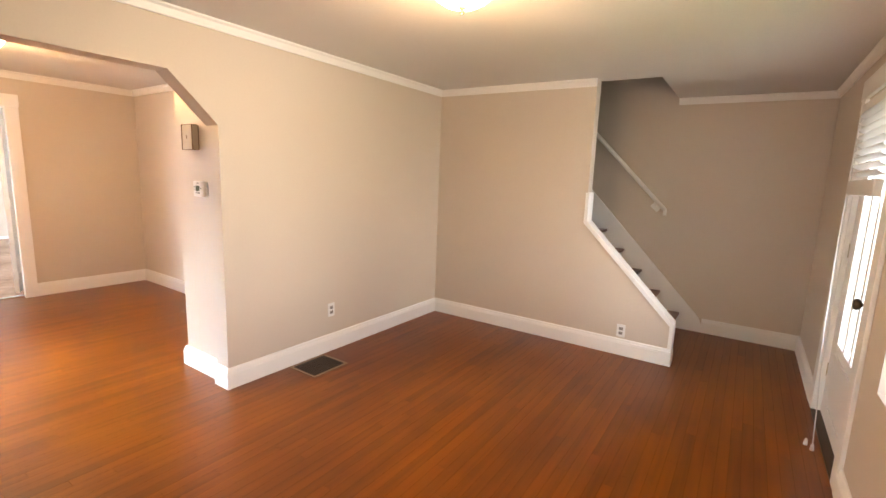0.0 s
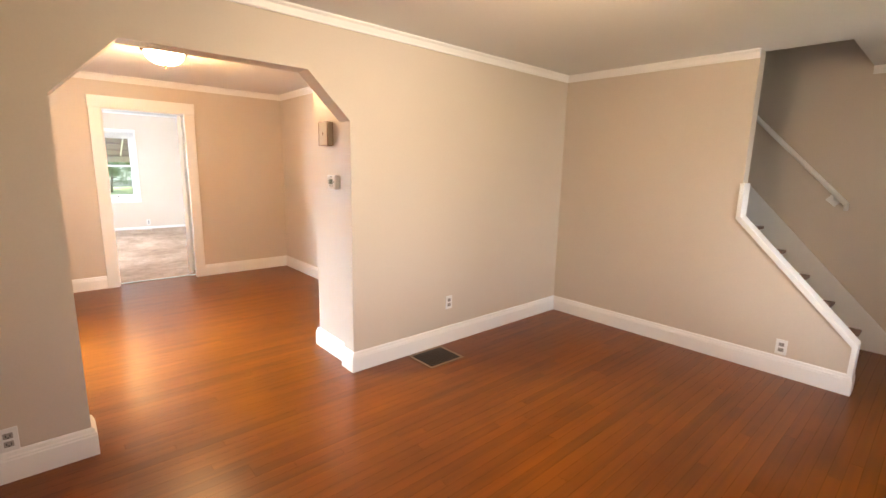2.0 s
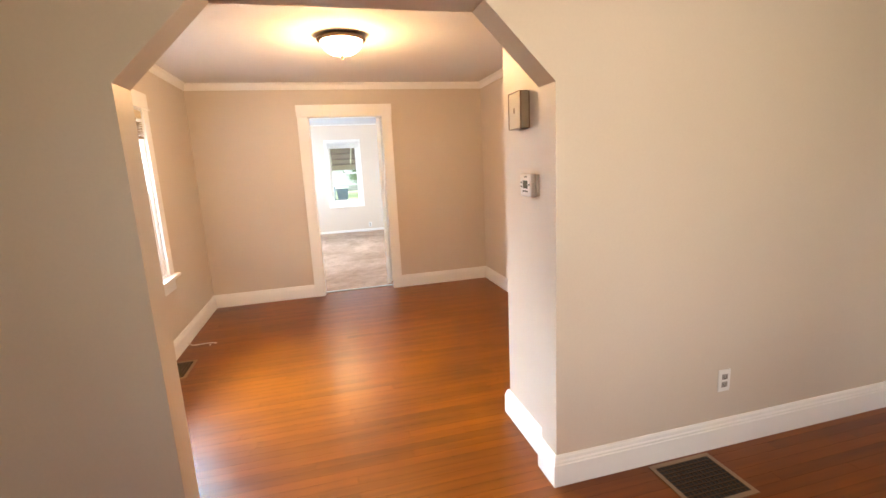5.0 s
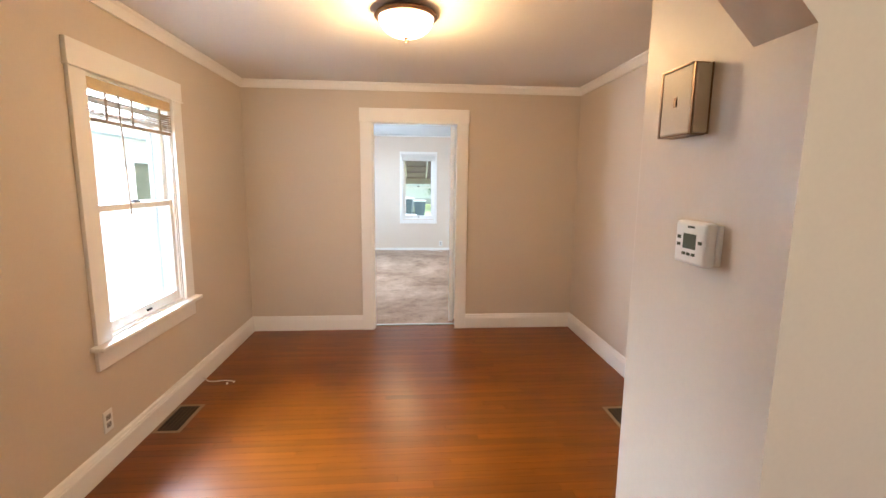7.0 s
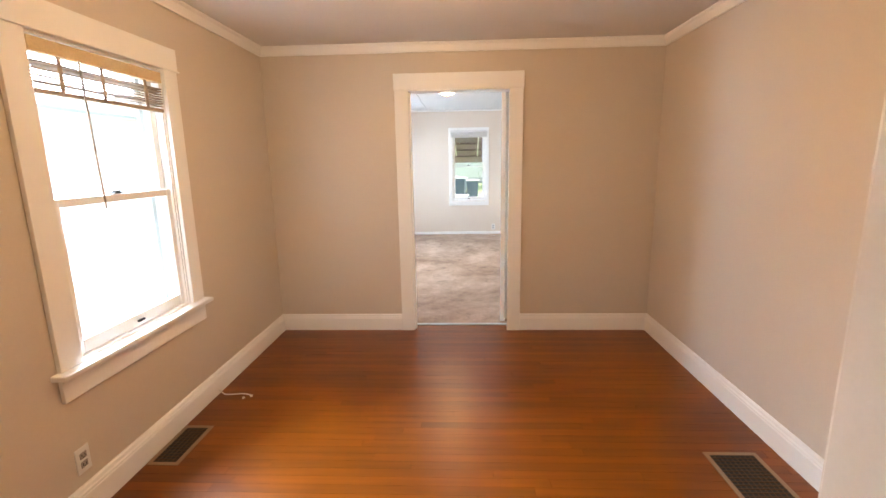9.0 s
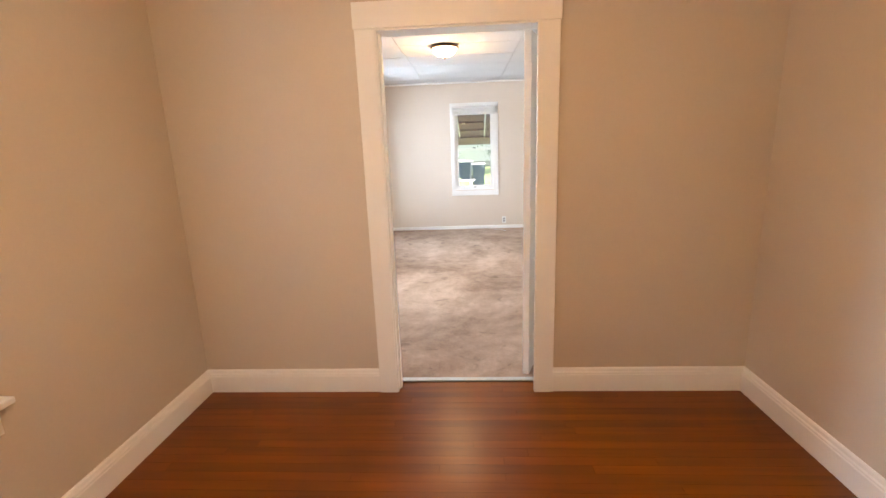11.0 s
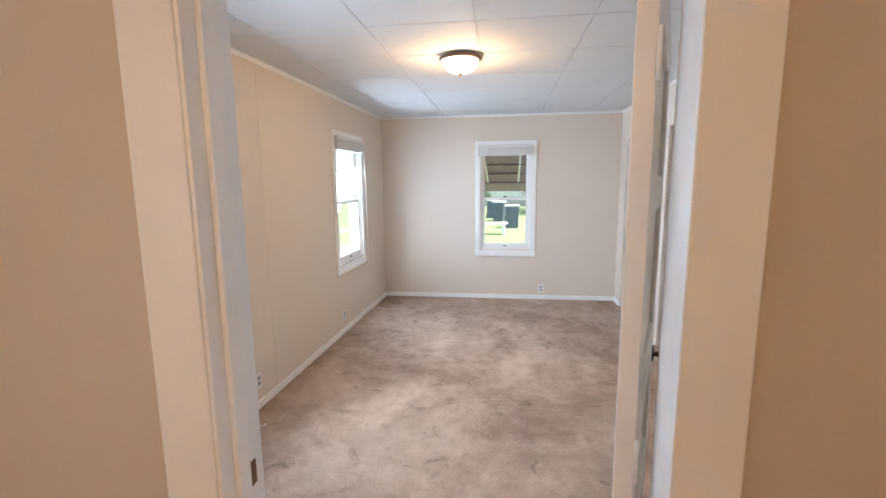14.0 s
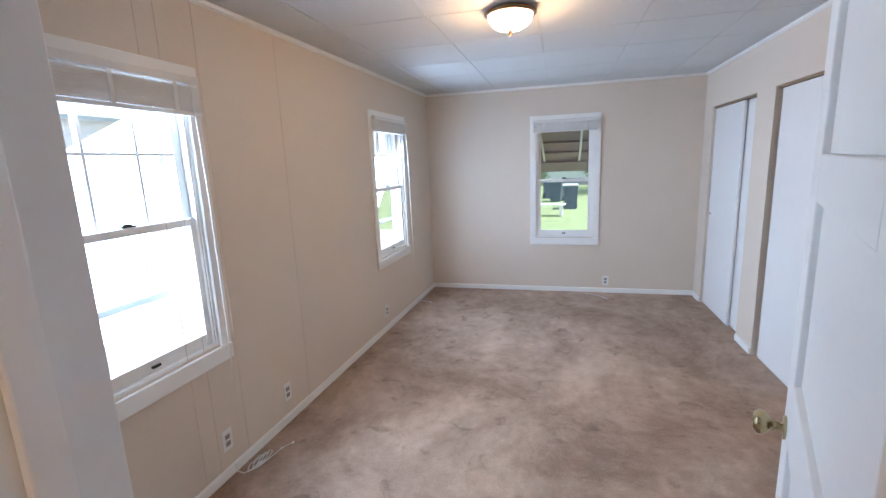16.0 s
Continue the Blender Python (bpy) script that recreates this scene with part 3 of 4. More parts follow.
raised_blind("white_blind", "white vinyl blind drawn up at the window head", Matrix.Translation((XF + 0.018, 1.3525, 0)) @ Matrix.Rotation(radians(-90), 4, "Z"), 0.72, 2.055, BLIND, 18, 0.006, 0.0045, BLIND, 0.035)


# ---- ceiling lamps ----
def flush_lamp(m, k=1.0, dome=DOME):
    lamp = thing("ceiling_lamp", "lit flush ceiling lamp with frosted glass bowl and bronze rim", "ceiling lamp", m, "flush ceiling lamps")
    part("canopy", moved(lathe([(0.02, 0.0), (0.125, 0.0), (0.160, -0.014), (0.172, -0.026), (0.172, -0.034), (0.160, -0.042), (0.150, -0.040), (0.02, -0.034)], 48), Matrix.Scale(k, 4)), PEWTER, lamp, "brushed bronze rim")
    part("bowl", moved(lathe([(0.148, -0.038), (0.146, -0.052), (0.136, -0.076), (0.115, -0.101), (0.080, -0.122), (0.040, -0.133), (0.006, -0.136)], 48), Matrix.Scale(k, 4)), DOME, lamp, "glowing frosted glass bowl")
    part("finial", moved(lathe([(0.004, -0.132), (0.016, -0.135), (0.016, -0.140), (0.006, -0.144), (0.010, -0.152), (0.009, -0.159), (0.002, -0.164)], 20), Matrix.Scale(k, 4)), PEWTER, lamp, "small turned finial")
    return lamp


lamp = flush_lamp(pose(-4.34, 1.12, HD))
copy_thing(lamp, pose(-0.83, 1.99, HL - 0.012 * 1.65))
flush_lamp(pose(-8.60, 1.025, HB), 0.84)

# ---- closets ----
for x0, x1, y, side in ((-11.142, -10.40, 2.825, 0.66), (-10.46, -10.098, 2.856, -1), (-9.71, -9.108, 2.825, 0.04)):
    c = thing("closet_door", "flat white sliding closet door, closed", "closet door", pose(x0, y, 0.012), "sliding closet doors")
    w = x1 - x0
    part("leaf", boxed(0, w, 0, 0.022, 0, 2.03, bevel=0.002), CLOSET, c)
    if side > 0:
        part("finger_pull", moved(lathe([(0.001, 0.0), (0.010, 0.0), (0.012, 0.003), (0.004, 0.004)], 16), Matrix.Translation((w - 0.06 if side < 0.1 else 0.05, -0.0002, 0.98)) @ Matrix.Rotation(radians(90), 4, "X")), BRONZE, c, "dark round finger pull")
structure("trim_closet", joined(boxed(-11.15, -10.09, 2.815, 2.89, 2.047, 2.0648), boxed(-9.765, -9.10, 2.815, 2.89, 2.047, 2.0648)), BROWNMETAL, "brown metal sliding door track", "trim")

# ---- bathroom glimpsed behind the open door ----
BATH = material("pale_green_bath_paint", (0.55, 0.55, 0.30), 0.5, vary=0.04)
PORCELAIN = material("white_porcelain", (0.82, 0.80, 0.74), 0.12, vary=0.02, bump=0)
structure("wall_bathroom", joined(boxed(-9.033, -9.0, 2.90, 4.6, 0, 2.6), boxed(-7.0, -6.95, 2.90, 4.6, 0, 2.6), boxed(-9.033, -6.95, 4.6, 4.65, 0, 2.6)), BATH, "yellow-green painted bathroom walls", "wall")
structure("ceiling_bathroom", boxed(-9.033, -6.95, 2.9, 4.65, 2.45, 2.5), CEIL, "white painted ceiling", "ceiling")
structure("floor_bathroom", boxed(-9.033, -6.95, 2.80, 4.65, -0.06, 0.004), TRIM, "pale bathroom floor", "floor")
toilet = thing("toilet", "white porcelain toilet in the bathroom", "toilet", pose(-8.70, 4.15, 0.004))
part("tank", boxed(-0.22, 0.22, 0.22, 0.42, 0.40, 0.76, bevel=0.02), PORCELAIN, toilet)
part("tank_lid", boxed(-0.235, 0.235, 0.205, 0.43, 0.761, 0.795, bevel=0.01), PORCELAIN, toilet)
part("bowl", moved(lathe([(0.13, 0.0), (0.12, 0.10), (0.14, 0.22), (0.19, 0.36), (0.20, 0.40)], 28), Matrix.Diagonal((1, 1.25, 1, 1))), PORCELAIN, toilet)
part("seat", moved(lathe([(0.02, 0.402), (0.20, 0.402), (0.205, 0.415), (0.195, 0.43), (0.02, 0.432)], 28), Matrix.Diagonal((1, 1.25, 1, 1))), PORCELAIN, toilet)
# Added fixture and bulb, themselves unseen, that light the bathroom.
sconce = thing("bath_light", "lit wall light added to light the bathroom, itself unseen", "wall lamp", pose(-8.0, 4.58, 2.0))
part("back_plate", boxed(-0.25, 0.25, 0.0, 0.02, -0.04, 0.04, bevel=0.004), BRASS, sconce)
part("globe", moved(lathe([(0.01, 0.05), (0.04, 0.04), (0.05, 0.0), (0.04, -0.04), (0.01, -0.05)], 20), Matrix.Translation((0, -0.06, 0))), DOME, sconce)
bulb(-8.0, 4.35, 2.0, 7)

# ---- stairs ----
RISE, RUN, NOSE, DROP = 0.2, 0.2005, -0.172, 0.026
stairs = thing("staircase", "enclosed staircase with dark wood treads and white risers", "staircase", pose(0, 0, 0))
for k in range(13):
    x = NOSE - RUN * k
    part("tread", boxed(x - RUN - 0.02, x, YN + 0.1145, YT - 0.0215, RISE * (k + 1) - DROP - 0.026, RISE * (k + 1) - DROP, bevel=0.006), TREAD, stairs, "dark stained wooden tread")
    part("riser", boxed(x - 0.040, x - 0.022, YN + 0.1145, YT - 0.0215, RISE * k - DROP + 0.0003 if k else 0.0, RISE * (k + 1) - DROP - 0.0262), TRIM, stairs, "white painted riser")
part("skirt_board", prism([(0.06, 0.0), (0.01, 0.145), (-3.2, 3.515), (-3.2, 2.9), (-0.20, 0.0)], YT - 0.021, YT, "y"), TRIM, stairs, "white painted sloping skirt board")
structure("trim_stair_cap", joined(
    prism([(-0.105, 0.0), (-0.090, 0.0), (-0.090, 0.352), (-0.864, 1.140), (-0.864, 1.39), (-0.88, 1.39), (-0.88, 1.126), (-0.105, 0.337)], YN - 0.012, YN + 0.126, "y"),
    prism([(-0.1055, 0.145), (-0.1055, 0.3375), (-0.8805, 1.1265), (-0.8805, 1.388), (-0.894, 1.388), (-0.894, 1.122), (-0.119, 0.333), (-0.119, 0.145)], YN - 0.012, YN, "y")), TRIM, "white painted cap along the sloping stair wall", "trim")
rail = thing("handrail", "white painted handrail on the stair wall", "handrail", pose(0, 0, 0))
d = Vector((-1.0, 0, 1.02)).normalized()
p0 = Vector((-0.41, YT - 0.075, 1.225))
part("rail", joined(tube([p0, p0 + d * 2.6], 0.021, 14), tube([p0 + Vector((0.001, 0, 0.01)), p0 + Vector((0.001, 0, -0.055))], 0.017, 12)), TRIM, rail)
for s in (0.13, 1.75):
    q = p0 + d * s
    part("bracket", joined(tube([q + Vector((0, 0, -0.012)), q + Vector((0, 0.025, -0.05)), Vector((q.x, YT - 0.012, q.z - 0.06))], 0.008), moved(boxed(-0.045, 0.045, -0.012, 0.0, -0.045, 0.045, bevel=0.003), Matrix.Translation((q.x, YT - 0.0005, q.z - 0.06)) @ Matrix.Rotation(radians(40), 4, "Y"))), TRIM, rail, "white bracket on a tilted square plate")

# ---- front door ----
front = thing("front_door", "white front door with three tall narrow panes, closed", "door", pose(XE + 0.03, 3.115, 0.012))
for y0, y1 in ((0.0, 0.16), (0.76, 0.92)):
    part("stile", boxed(0, 0.044, y0, y1, 0, 2.01, bevel=0.003), TRIM, front)
part("rail", boxed(0.0005, 0.0435, 0.1605, 0.7595, 0, 0.52, bevel=0.003), TRIM, front)
part("rail", boxed(0.0005, 0.0435, 0.1605, 0.7595, 1.86, 2.0095, bevel=0.003), TRIM, front)
for k in range(3):
    a = 0.1605 + 0.1997 * k
    g = part("pane", boxed(0.020, 0.025, a + 0.002, a + 0.197, 0.518, 1.862), PANE, front)
    g.visible_shadow = False
    if k:
        part("mullion", boxed(0.002, 0.042, a - 0.018, a + 0.018, 0.5205, 1.8595, bevel=0.004), TRIM, front)
part("lower_panel_bead", joined(boxed(-0.006, 0.0, 0.20, 0.72, 0.44, 0.46), boxed(-0.006, 0.0, 0.20, 0.72, 0.10, 0.12)), TRIM, front)
kn = Matrix.Translation((-0.001, 0.075, 0.915)) @ Matrix.Rotation(radians(-90), 4, "Y")
part("knob", moved(lathe([(0.010, 0.0), (0.010, 0.040), (0.024, 0.046), (0.030, 0.060), (0.022, 0.072), (0.004, 0.075)], 20), kn), BRONZE, front, "dark bronze knob")
part("knob_plate", boxed(-0.005, -0.0005, 0.052, 0.098, 0.80, 0.99, bevel=0.002), BRONZE, front, "long dark bronze plate")
part("deadbolt", moved(lathe([(0.028, 0.0), (0.028, 0.012), (0.012, 0.014), (0.012, 0.030), (0.003, 0.031)], 20), Matrix.Translation((0, 0, 0.13)) @ kn), BRONZE, front, "dark bronze deadbolt")
for z in (0.25, 1.05, 1.75):
    part("hinge", boxed(-0.004, 0.003, 0.9195, 0.9245, z, z + 0.09), BRASS, front)
frame_1 = tagged(thing("door_2", "white painted casing of the front door", "door frame"), kind="structure")
for y0, y1 in ((2.99, 3.112), (4.038, 4.155)):
    part("casing", boxed(XE - 0.020, XE, y0, y1, 0, 2.045, bevel=0.003), TRIM, frame_1)
part("head_casing", boxed(XE - 0.024, XE, 2.98, 4.165, 2.0455, 2.165, bevel=0.003), TRIM, frame_1)
part("jamb", boxed(XE + 0.001, XE + 0.149, 3.1005, 3.113, 0, 2.035), TRIM, frame_1)
part("jamb", boxed(XE + 0.001, XE + 0.149, 4.037, 4.0495, 0, 2.035), TRIM, frame_1)
part("threshold", boxed(XE - 0.02, XE + 0.15, 3.1135, 4.0365, 0, 0.012, bevel=0.003), BRONZE, frame_1, "dark metal threshold")
door_blind = thing("door_blind", "white slatted blind half raised on the front door", "blind", pose(XE - 0.012, 3.575, 0))
part("head_rail", boxed(-0.03, 0.0, -0.36, 0.36, 1.94, 1.99, bevel=0.003), BLIND, door_blind)
for k in range(9):
    z = 1.915 - 0.042 * k
    part("slat", moved(boxed(-0.022, 0.022, -0.355, 0.355, -0.0012, 0.0012), Matrix.Translation((-0.016, 0, z)) @ Matrix.Rotation(radians(32), 4, "Y")), BLIND, door_blind)
part("bottom_rail", boxed(-0.036, 0.0, -0.36, 0.36, 1.46, 1.545, bevel=0.006), BLIND, door_blind, "bunched slats on the bottom rail")
part("pull_cord", tube([(-0.03, 0.35, 1.94), (-0.035, 0.345, 1.2), (-0.045, 0.20, 0.62), (-0.050, -0.05, 0.25), (-0.055, -0.17, 0.03)], 0.003), CORD, door_blind)
for dx, dy in ((0, 0), (0.025, 0.05)):
    part("tassel", moved(lathe([(0.003, 0.04), (0.008, 0.03), (0.011, 0.0), (0.003, -0.002)], 12), Matrix.Translation((-0.057 - dx, -0.18 + dy, 0.012))), CORD, door_blind, "small white cord tassel")


# ---- wall fittings ----
def outlet(m, wide=0.070):
    o = thing("wall_outlet", "white duplex wall outlet", "outlet", m, "wall outlets")
    part("plate", boxed(-wide / 2, wide / 2, 0, 0.006, -0.057, 0.057, bevel=0.0025), PLASTIC, o)
    for z in (-0.020, 0.020):
        part("socket", joined(boxed(-0.017, 0.017, 0.0055, 0.0085, z - 0.014, z + 0.014, bevel=0.002)), SOCKET, o, "grey socket face")
        # Raised dark boxes, coloured like the shade in the slots.
        part("slots", joined(boxed(-0.009, -0.006, 0.0082, 0.0092, z - 0.005, z + 0.006), boxed(0.006, 0.009, 0.0082, 0.0092, z - 0.005, z + 0.006), boxed(-0.003, 0.003, 0.0082, 0.0092, z - 0.011, z - 0.006)), DARK, o)
    return o


first = outlet(Matrix.Translation((XA, 2.708, 0.35)) @ Matrix.Rotation(radians(-90), 4, "Z"))
for m in (Matrix.Translation((XA, 0.024, 0.20)) @ Matrix.Rotation(radians(-90), 4, "Z"),
          Matrix.Translation((-0.492, YN, 0.214)) @ Matrix.Rotation(radians(180), 4, "Z"),
          Matrix.Translation((-4.003, YS, 0.253)),
          Matrix.Translation((XF, 1.841, 0.150)) @ Matrix.Rotation(radians(-90), 4, "Z"),
          SKEW @ Matrix.Translation((-1.412, 0, 0.21)), SKEW @ Matrix.Translation((-1.944, 0, 0.205)), SKEW @ Matrix.Translation((-3.575, 0, 0.20))):
    copy_thing(first, m)

thermo = thing("thermostat", "white digital thermostat on the wall stub", "thermostat", Matrix.Translation((-2.757, 1.84, 1.34)) @ Matrix.Rotation(radians(180), 4, "Z"))
part("base", boxed(-0.062, 0.062, 0, 0.012, -0.047, 0.047, bevel=0.003), PLASTIC, thermo)
part("body", boxed(-0.060, 0.060, 0.0122, 0.040, -0.052, 0.052, bevel=0.008), PLASTIC, thermo)
part("screen", boxed(-0.024, 0.024, 0.0398, 0.0412, -0.014, 0.022, bevel=0.0005), SCREEN, thermo, "grey-green display")
for x, z in ((0.040, 0.012), (0.040, -0.006), (-0.040, 0.004)):
    part("button", boxed(x - 0.006, x + 0.006, 0.0398, 0.0425, z - 0.004, z + 0.004, bevel=0.001), SCREEN, thermo)
for x in (-0.018, 0.0, 0.018):
    part("button", boxed(x - 0.006, x + 0.006, 0.0398, 0.0425, -0.030, -0.023, bevel=0.001), SCREEN, thermo)
part("mark", boxed(-0.016, 0.010, 0.0398, 0.0408, 0.036, 0.041), SCREEN, thermo)
chime = thing("door_chime", "beige door chime box with metal edges on the wall stub", "door chime", Matrix.Translation((-2.855, 1.84, 1.68)) @ Matrix.Rotation(radians(180), 4, "Z"))
CHIME = material("beige_chime_plastic", (0.50, 0.42, 0.31), 0.4, vary=0.05)
part("cover", boxed(-0.062, 0.062, 0.0, 0.045, -0.080, 0.080, bevel=0.004), CHIME, chime)
for x in (-0.0665, 0.0665):
    part("side_panel", boxed(x - 0.004, x + 0.004, 0.004, 0.040, -0.079, 0.079, bevel=0.002), CHIME, chime)
    for y in (0.0, 0.0415):
        part("edge_strip", boxed(x - 0.0045, x + 0.0045, y, y + 0.004, -0.082, 0.082, bevel=0.001), PEWTER, chime, "bronze edge strip")
for z in (0.0803, -0.0833):
    part("edge_strip", boxed(-0.062, 0.062, 0.004, 0.0475, z, z + 0.003), PEWTER, chime, "bronze edge strip")
part("badge", boxed(-0.006, 0.006, 0.0452, 0.047, -0.012, 0.012, bevel=0.0006), PEWTER, chime)


def floor_register(m, w, l, label):
    """A metal grille let into the floor; w along x, l along y."""
    r = thing("floor_register", label, "floor vent", m, "floor registers")
    t, q = 0.004, 0.022
    part("frame", joined(boxed(-w / 2, w / 2, -l / 2, -l / 2 + q, 0, t, bevel=0.001), boxed(-w / 2, w / 2, l / 2 - q, l / 2, 0, t, bevel=0.001),
                         boxed(-w / 2, -w / 2 + q, -l / 2 + q, l / 2 - q, 0, t), boxed(w / 2 - q, w / 2, -l / 2 + q, l / 2 - q, 0, t)), BROWNMETAL, r)
    # A flat dark sheet takes the place of the shaded duct below.
    part("well_shade", boxed(-w / 2 + q, w / 2 - q, -l / 2 + q, l / 2 - q, 0.0002, 0.0012), DARK, r)
    n1, n2 = int((w - 2 * q) / 0.022), int((l - 2 * q) / 0.022)
    for k in range(1, n1):
        x = -w / 2 + q + (w - 2 * q) * k / n1
        part("bar", boxed(x - 0.0028, x + 0.0028, -l / 2 + q, l / 2 - q, 0.0014, 0.0036), BRONZE, r)
    for k in range(1, n2):
        y = -l / 2 + q + (l - 2 * q) * k / n2
        part("cross_bar", boxed(-w / 2 + q, w / 2 - q, y - 0.0022, y + 0.0022, 0.0013, 0.0032), BRONZE, r)
    return r


floor_register(pose(-2.302, 2.43, 0.0005), 0.285, 0.335, "brown metal floor register set in the wood floor")
floor_register(pose(-4.470, -0.297, 0.0005), 0.34, 0.165, "dark metal floor register beneath the dining window")
floor_register(pose(-4.276, 2.55, 0.0005), 0.35, 0.26, "brown metal floor register near the baseboard")


def loose_cord(name, label, pts, r=0.003, tips=()):
    c = thing(name, label, "cable")
    part("cable", tube(pts, r), CORD, c)
    for x, y, z in tips:
        part("plug", moved(lathe([(0.002, 0), (0.006, 0.002), (0.006, 0.018), (0.002, 0.02)], 10), Matrix.Translation((x, y, z)) @ Matrix.Rotation(radians(80), 4, "Y")), CORD, c)


def wiggle(a, b, n, amp, z=0.006):
    a, b = Vector(a), Vector(b)
    side = (b - a).cross(Vector((0, 0, 1))).normalized()
    return [(*(a.lerp(b, k / n) + side * amp * math.sin(5.3 * k / n + amp * 90)).to_2d(), z) for k in range(n + 1)]


loose_cord("phone_cord", "short white cable end lying on the wood floor", [(-5.0, YS + 0.024, 0.03), (-5.0, YS + 0.05, 0.008)] + wiggle((-5.0, -0.34, 0), (-4.975, -0.15, 0), 8, 0.012), 0.004, [(-4.975, -0.15, 0.007), (-4.95, -0.19, 0.007)])


def coil():
    pts = []
    for k in range(60):
        a = k * 0.33
        pts.append((-7.76 + 0.075 * math.cos(a) - 0.0012 * k, -0.335 + 0.022 * math.sin(a) + 0.0006 * k, 0.014 + 0.004 * math.sin(k * 1.7)))
    return [(-7.70, -0.40, 0.06), (-7.69, -0.375, 0.016)] + pts + [(-7.93, -0.26, 0.012), (-7.99, -0.227, 0.012)]


loose_cord("coiled_cable", "white coiled cable on the carpet under the outlet", coil(), 0.0028, [(-7.99, -0.227, 0.012), (-7.93, -0.262, 0.012)])
loose_cord("short_cable", "white cable end on the carpet by the far wall", wiggle((XF + 0.08, 1.62, 0), (XF + 0.28, 1.84, 0), 6, 0.02, 0.012), 0.003, [(XF + 0.28, 1.84, 0.012), (XF + 0.08, 1.62, 0.012)])
loose_cord("short_cable", "white cable end on the carpet by the wall", wiggle((-10.79, -0.29, 0), (-10.73, -0.15, 0), 6, 0.012, 0.012), 0.003, [(-10.73, -0.15, 0.012)])
# Raised strips; the shadow in each seam is put into their darker colour.
for u in (-1.25, -1.35, -1.56, -2.18):
    structure("trim_panel_seam", moved(boxed(u - 0.0014, u + 0.0014, 0.0, 0.0012, 0.06, HB - 0.02), SKEW), SEAM, "fine vertical panel seam", "trim")

# ---- outdoors ----
GRASS = material("mown_grass", (0.22, 0.30, 0.13), 0.9, vary=0.35, scale=3, fine=60, bump=0.6, dist=0.02)
CONCRETE = material("pale_concrete", (0.45, 0.44, 0.41), 0.85, vary=0.12, scale=2)
SIDING = material("white_siding", (0.78, 0.79, 0.78), 0.6, vary=0.04)
ROOF = material("grey_shingle", (0.34, 0.42, 0.44), 0.85, vary=0.2, scale=8)
BINS = material("dark_bin_plastic", (0.09, 0.12, 0.16), 0.5, vary=0.1)
AWNING = material("brown_metal_awning", (0.24, 0.175, 0.21), 0.5, vary=0.12, scale=4)
STRUT = material("white_awning_strut", (0.7, 0.7, 0.7), 0.4)
LEAF = material("leaf_green", (0.11, 0.19, 0.07), 0.7, vary=0.4, scale=3)
BARK = material("grey_bark", (0.12, 0.09, 0.06), 0.9, vary=0.3)
structure("ground", boxed(-500, 500, -500, 500, -0.70, -0.55), GRASS, "mown green lawn reaching the horizon", "ground")
structure("road", boxed(-20, 30, -7.48, -1.2, -0.549, -0.545), CONCRETE, "pale concrete driveway beside the house", "driveway")


def gable_house(m, w, d, h):
    """w along x, d along y; lap siding and a gable roof."""
    ho = thing("neighbour_house", "white sided neighbouring house with a grey roof", "house", m)
    part("wall", boxed(-w / 2, w / 2, -d / 2, d / 2, 0, h), SIDING, ho)
    part("gable", prism([(-d / 2, h), (d / 2, h), (0, h + d * 0.32)], -w / 2, w / 2, "x"), SIDING, ho)
    for s in (-1, 1):
        part("roof", moved(boxed(-w / 2 - 0.3, w / 2 + 0.3, 0, d * 0.62, 0, 0.08), Matrix.Translation((0, s * (d / 2 + 0.35), h - 0.2)) @ Matrix.Rotation(radians(180 if s > 0 else 0), 4, "Z") @ Matrix.Rotation(radians(32.6), 4, "X")), ROOF, ho)
    for k in range(int(h / 0.2)):
        part("lap_board", boxed(-w / 2, w / 2, d / 2, d / 2 + 0.016, 0.2 * k + 0.01, 0.2 * k + 0.195), SIDING, ho)
    part("foundation", boxed(-w / 2 - 0.01, w / 2 + 0.01, d / 2 + 0.018, d / 2 + 0.06, 0, 0.5), CONCRETE, ho, "pale concrete foundation")
    for x in (-w * 0.46, w * 0.40):
        wi = part("window", boxed(x - 0.45, x + 0.45, d / 2 + 0.017, d / 2 + 0.05, 1.3, 2.6), TRIM, ho)
        part("window_pane", boxed(x - 0.38, x + 0.38, d / 2 + 0.051, d / 2 + 0.056, 1.37, 2.53), SCREEN, wi)
    return ho


gable_house(pose(-7, -11.5, -0.55), 22, 8, 3.4)
gable_house(pose(-47, 2.0, -0.55, 0, 0, -90), 15, 7, 3.0)

bin_thing = thing("trash_bin", "dark wheeled trash bin with lid standing on the lawn", "trash bin", pose(-26.0, 1.75, -0.549), "trash bins")
part("body", prism([(-0.24, 0.0), (0.24, 0.0), (0.31, 0.98), (-0.31, 0.98)], -0.30, 0.30, "x"), BINS, bin_thing)
part("lid", boxed(-0.36, 0.33, -0.33, 0.33, 0.981, 1.05, bevel=0.02), STRUT, bin_thing, "pale hinged lid")
part("handle", tube([(-0.40, -0.25, 0.98), (-0.40, 0.25, 0.98)], 0.02), BINS, bin_thing)
for y in (-0.26, 0.26):
    part("wheel", moved(lathe([(0.02, -0.03), (0.12, -0.03), (0.12, 0.03), (0.02, 0.03)], 20), Matrix.Translation((-0.30, y, 0.12)) @ Matrix.Rotation(radians(90), 4, "X")), BLACKMETAL, bin_thing)
copy_thing(bin_thing, pose(-31.5, 0.72, -0.549, 0, 0, 10))
copy_thing(bin_thing, pose(-29.5, 1.15, -0.549, 0, 0, -14))

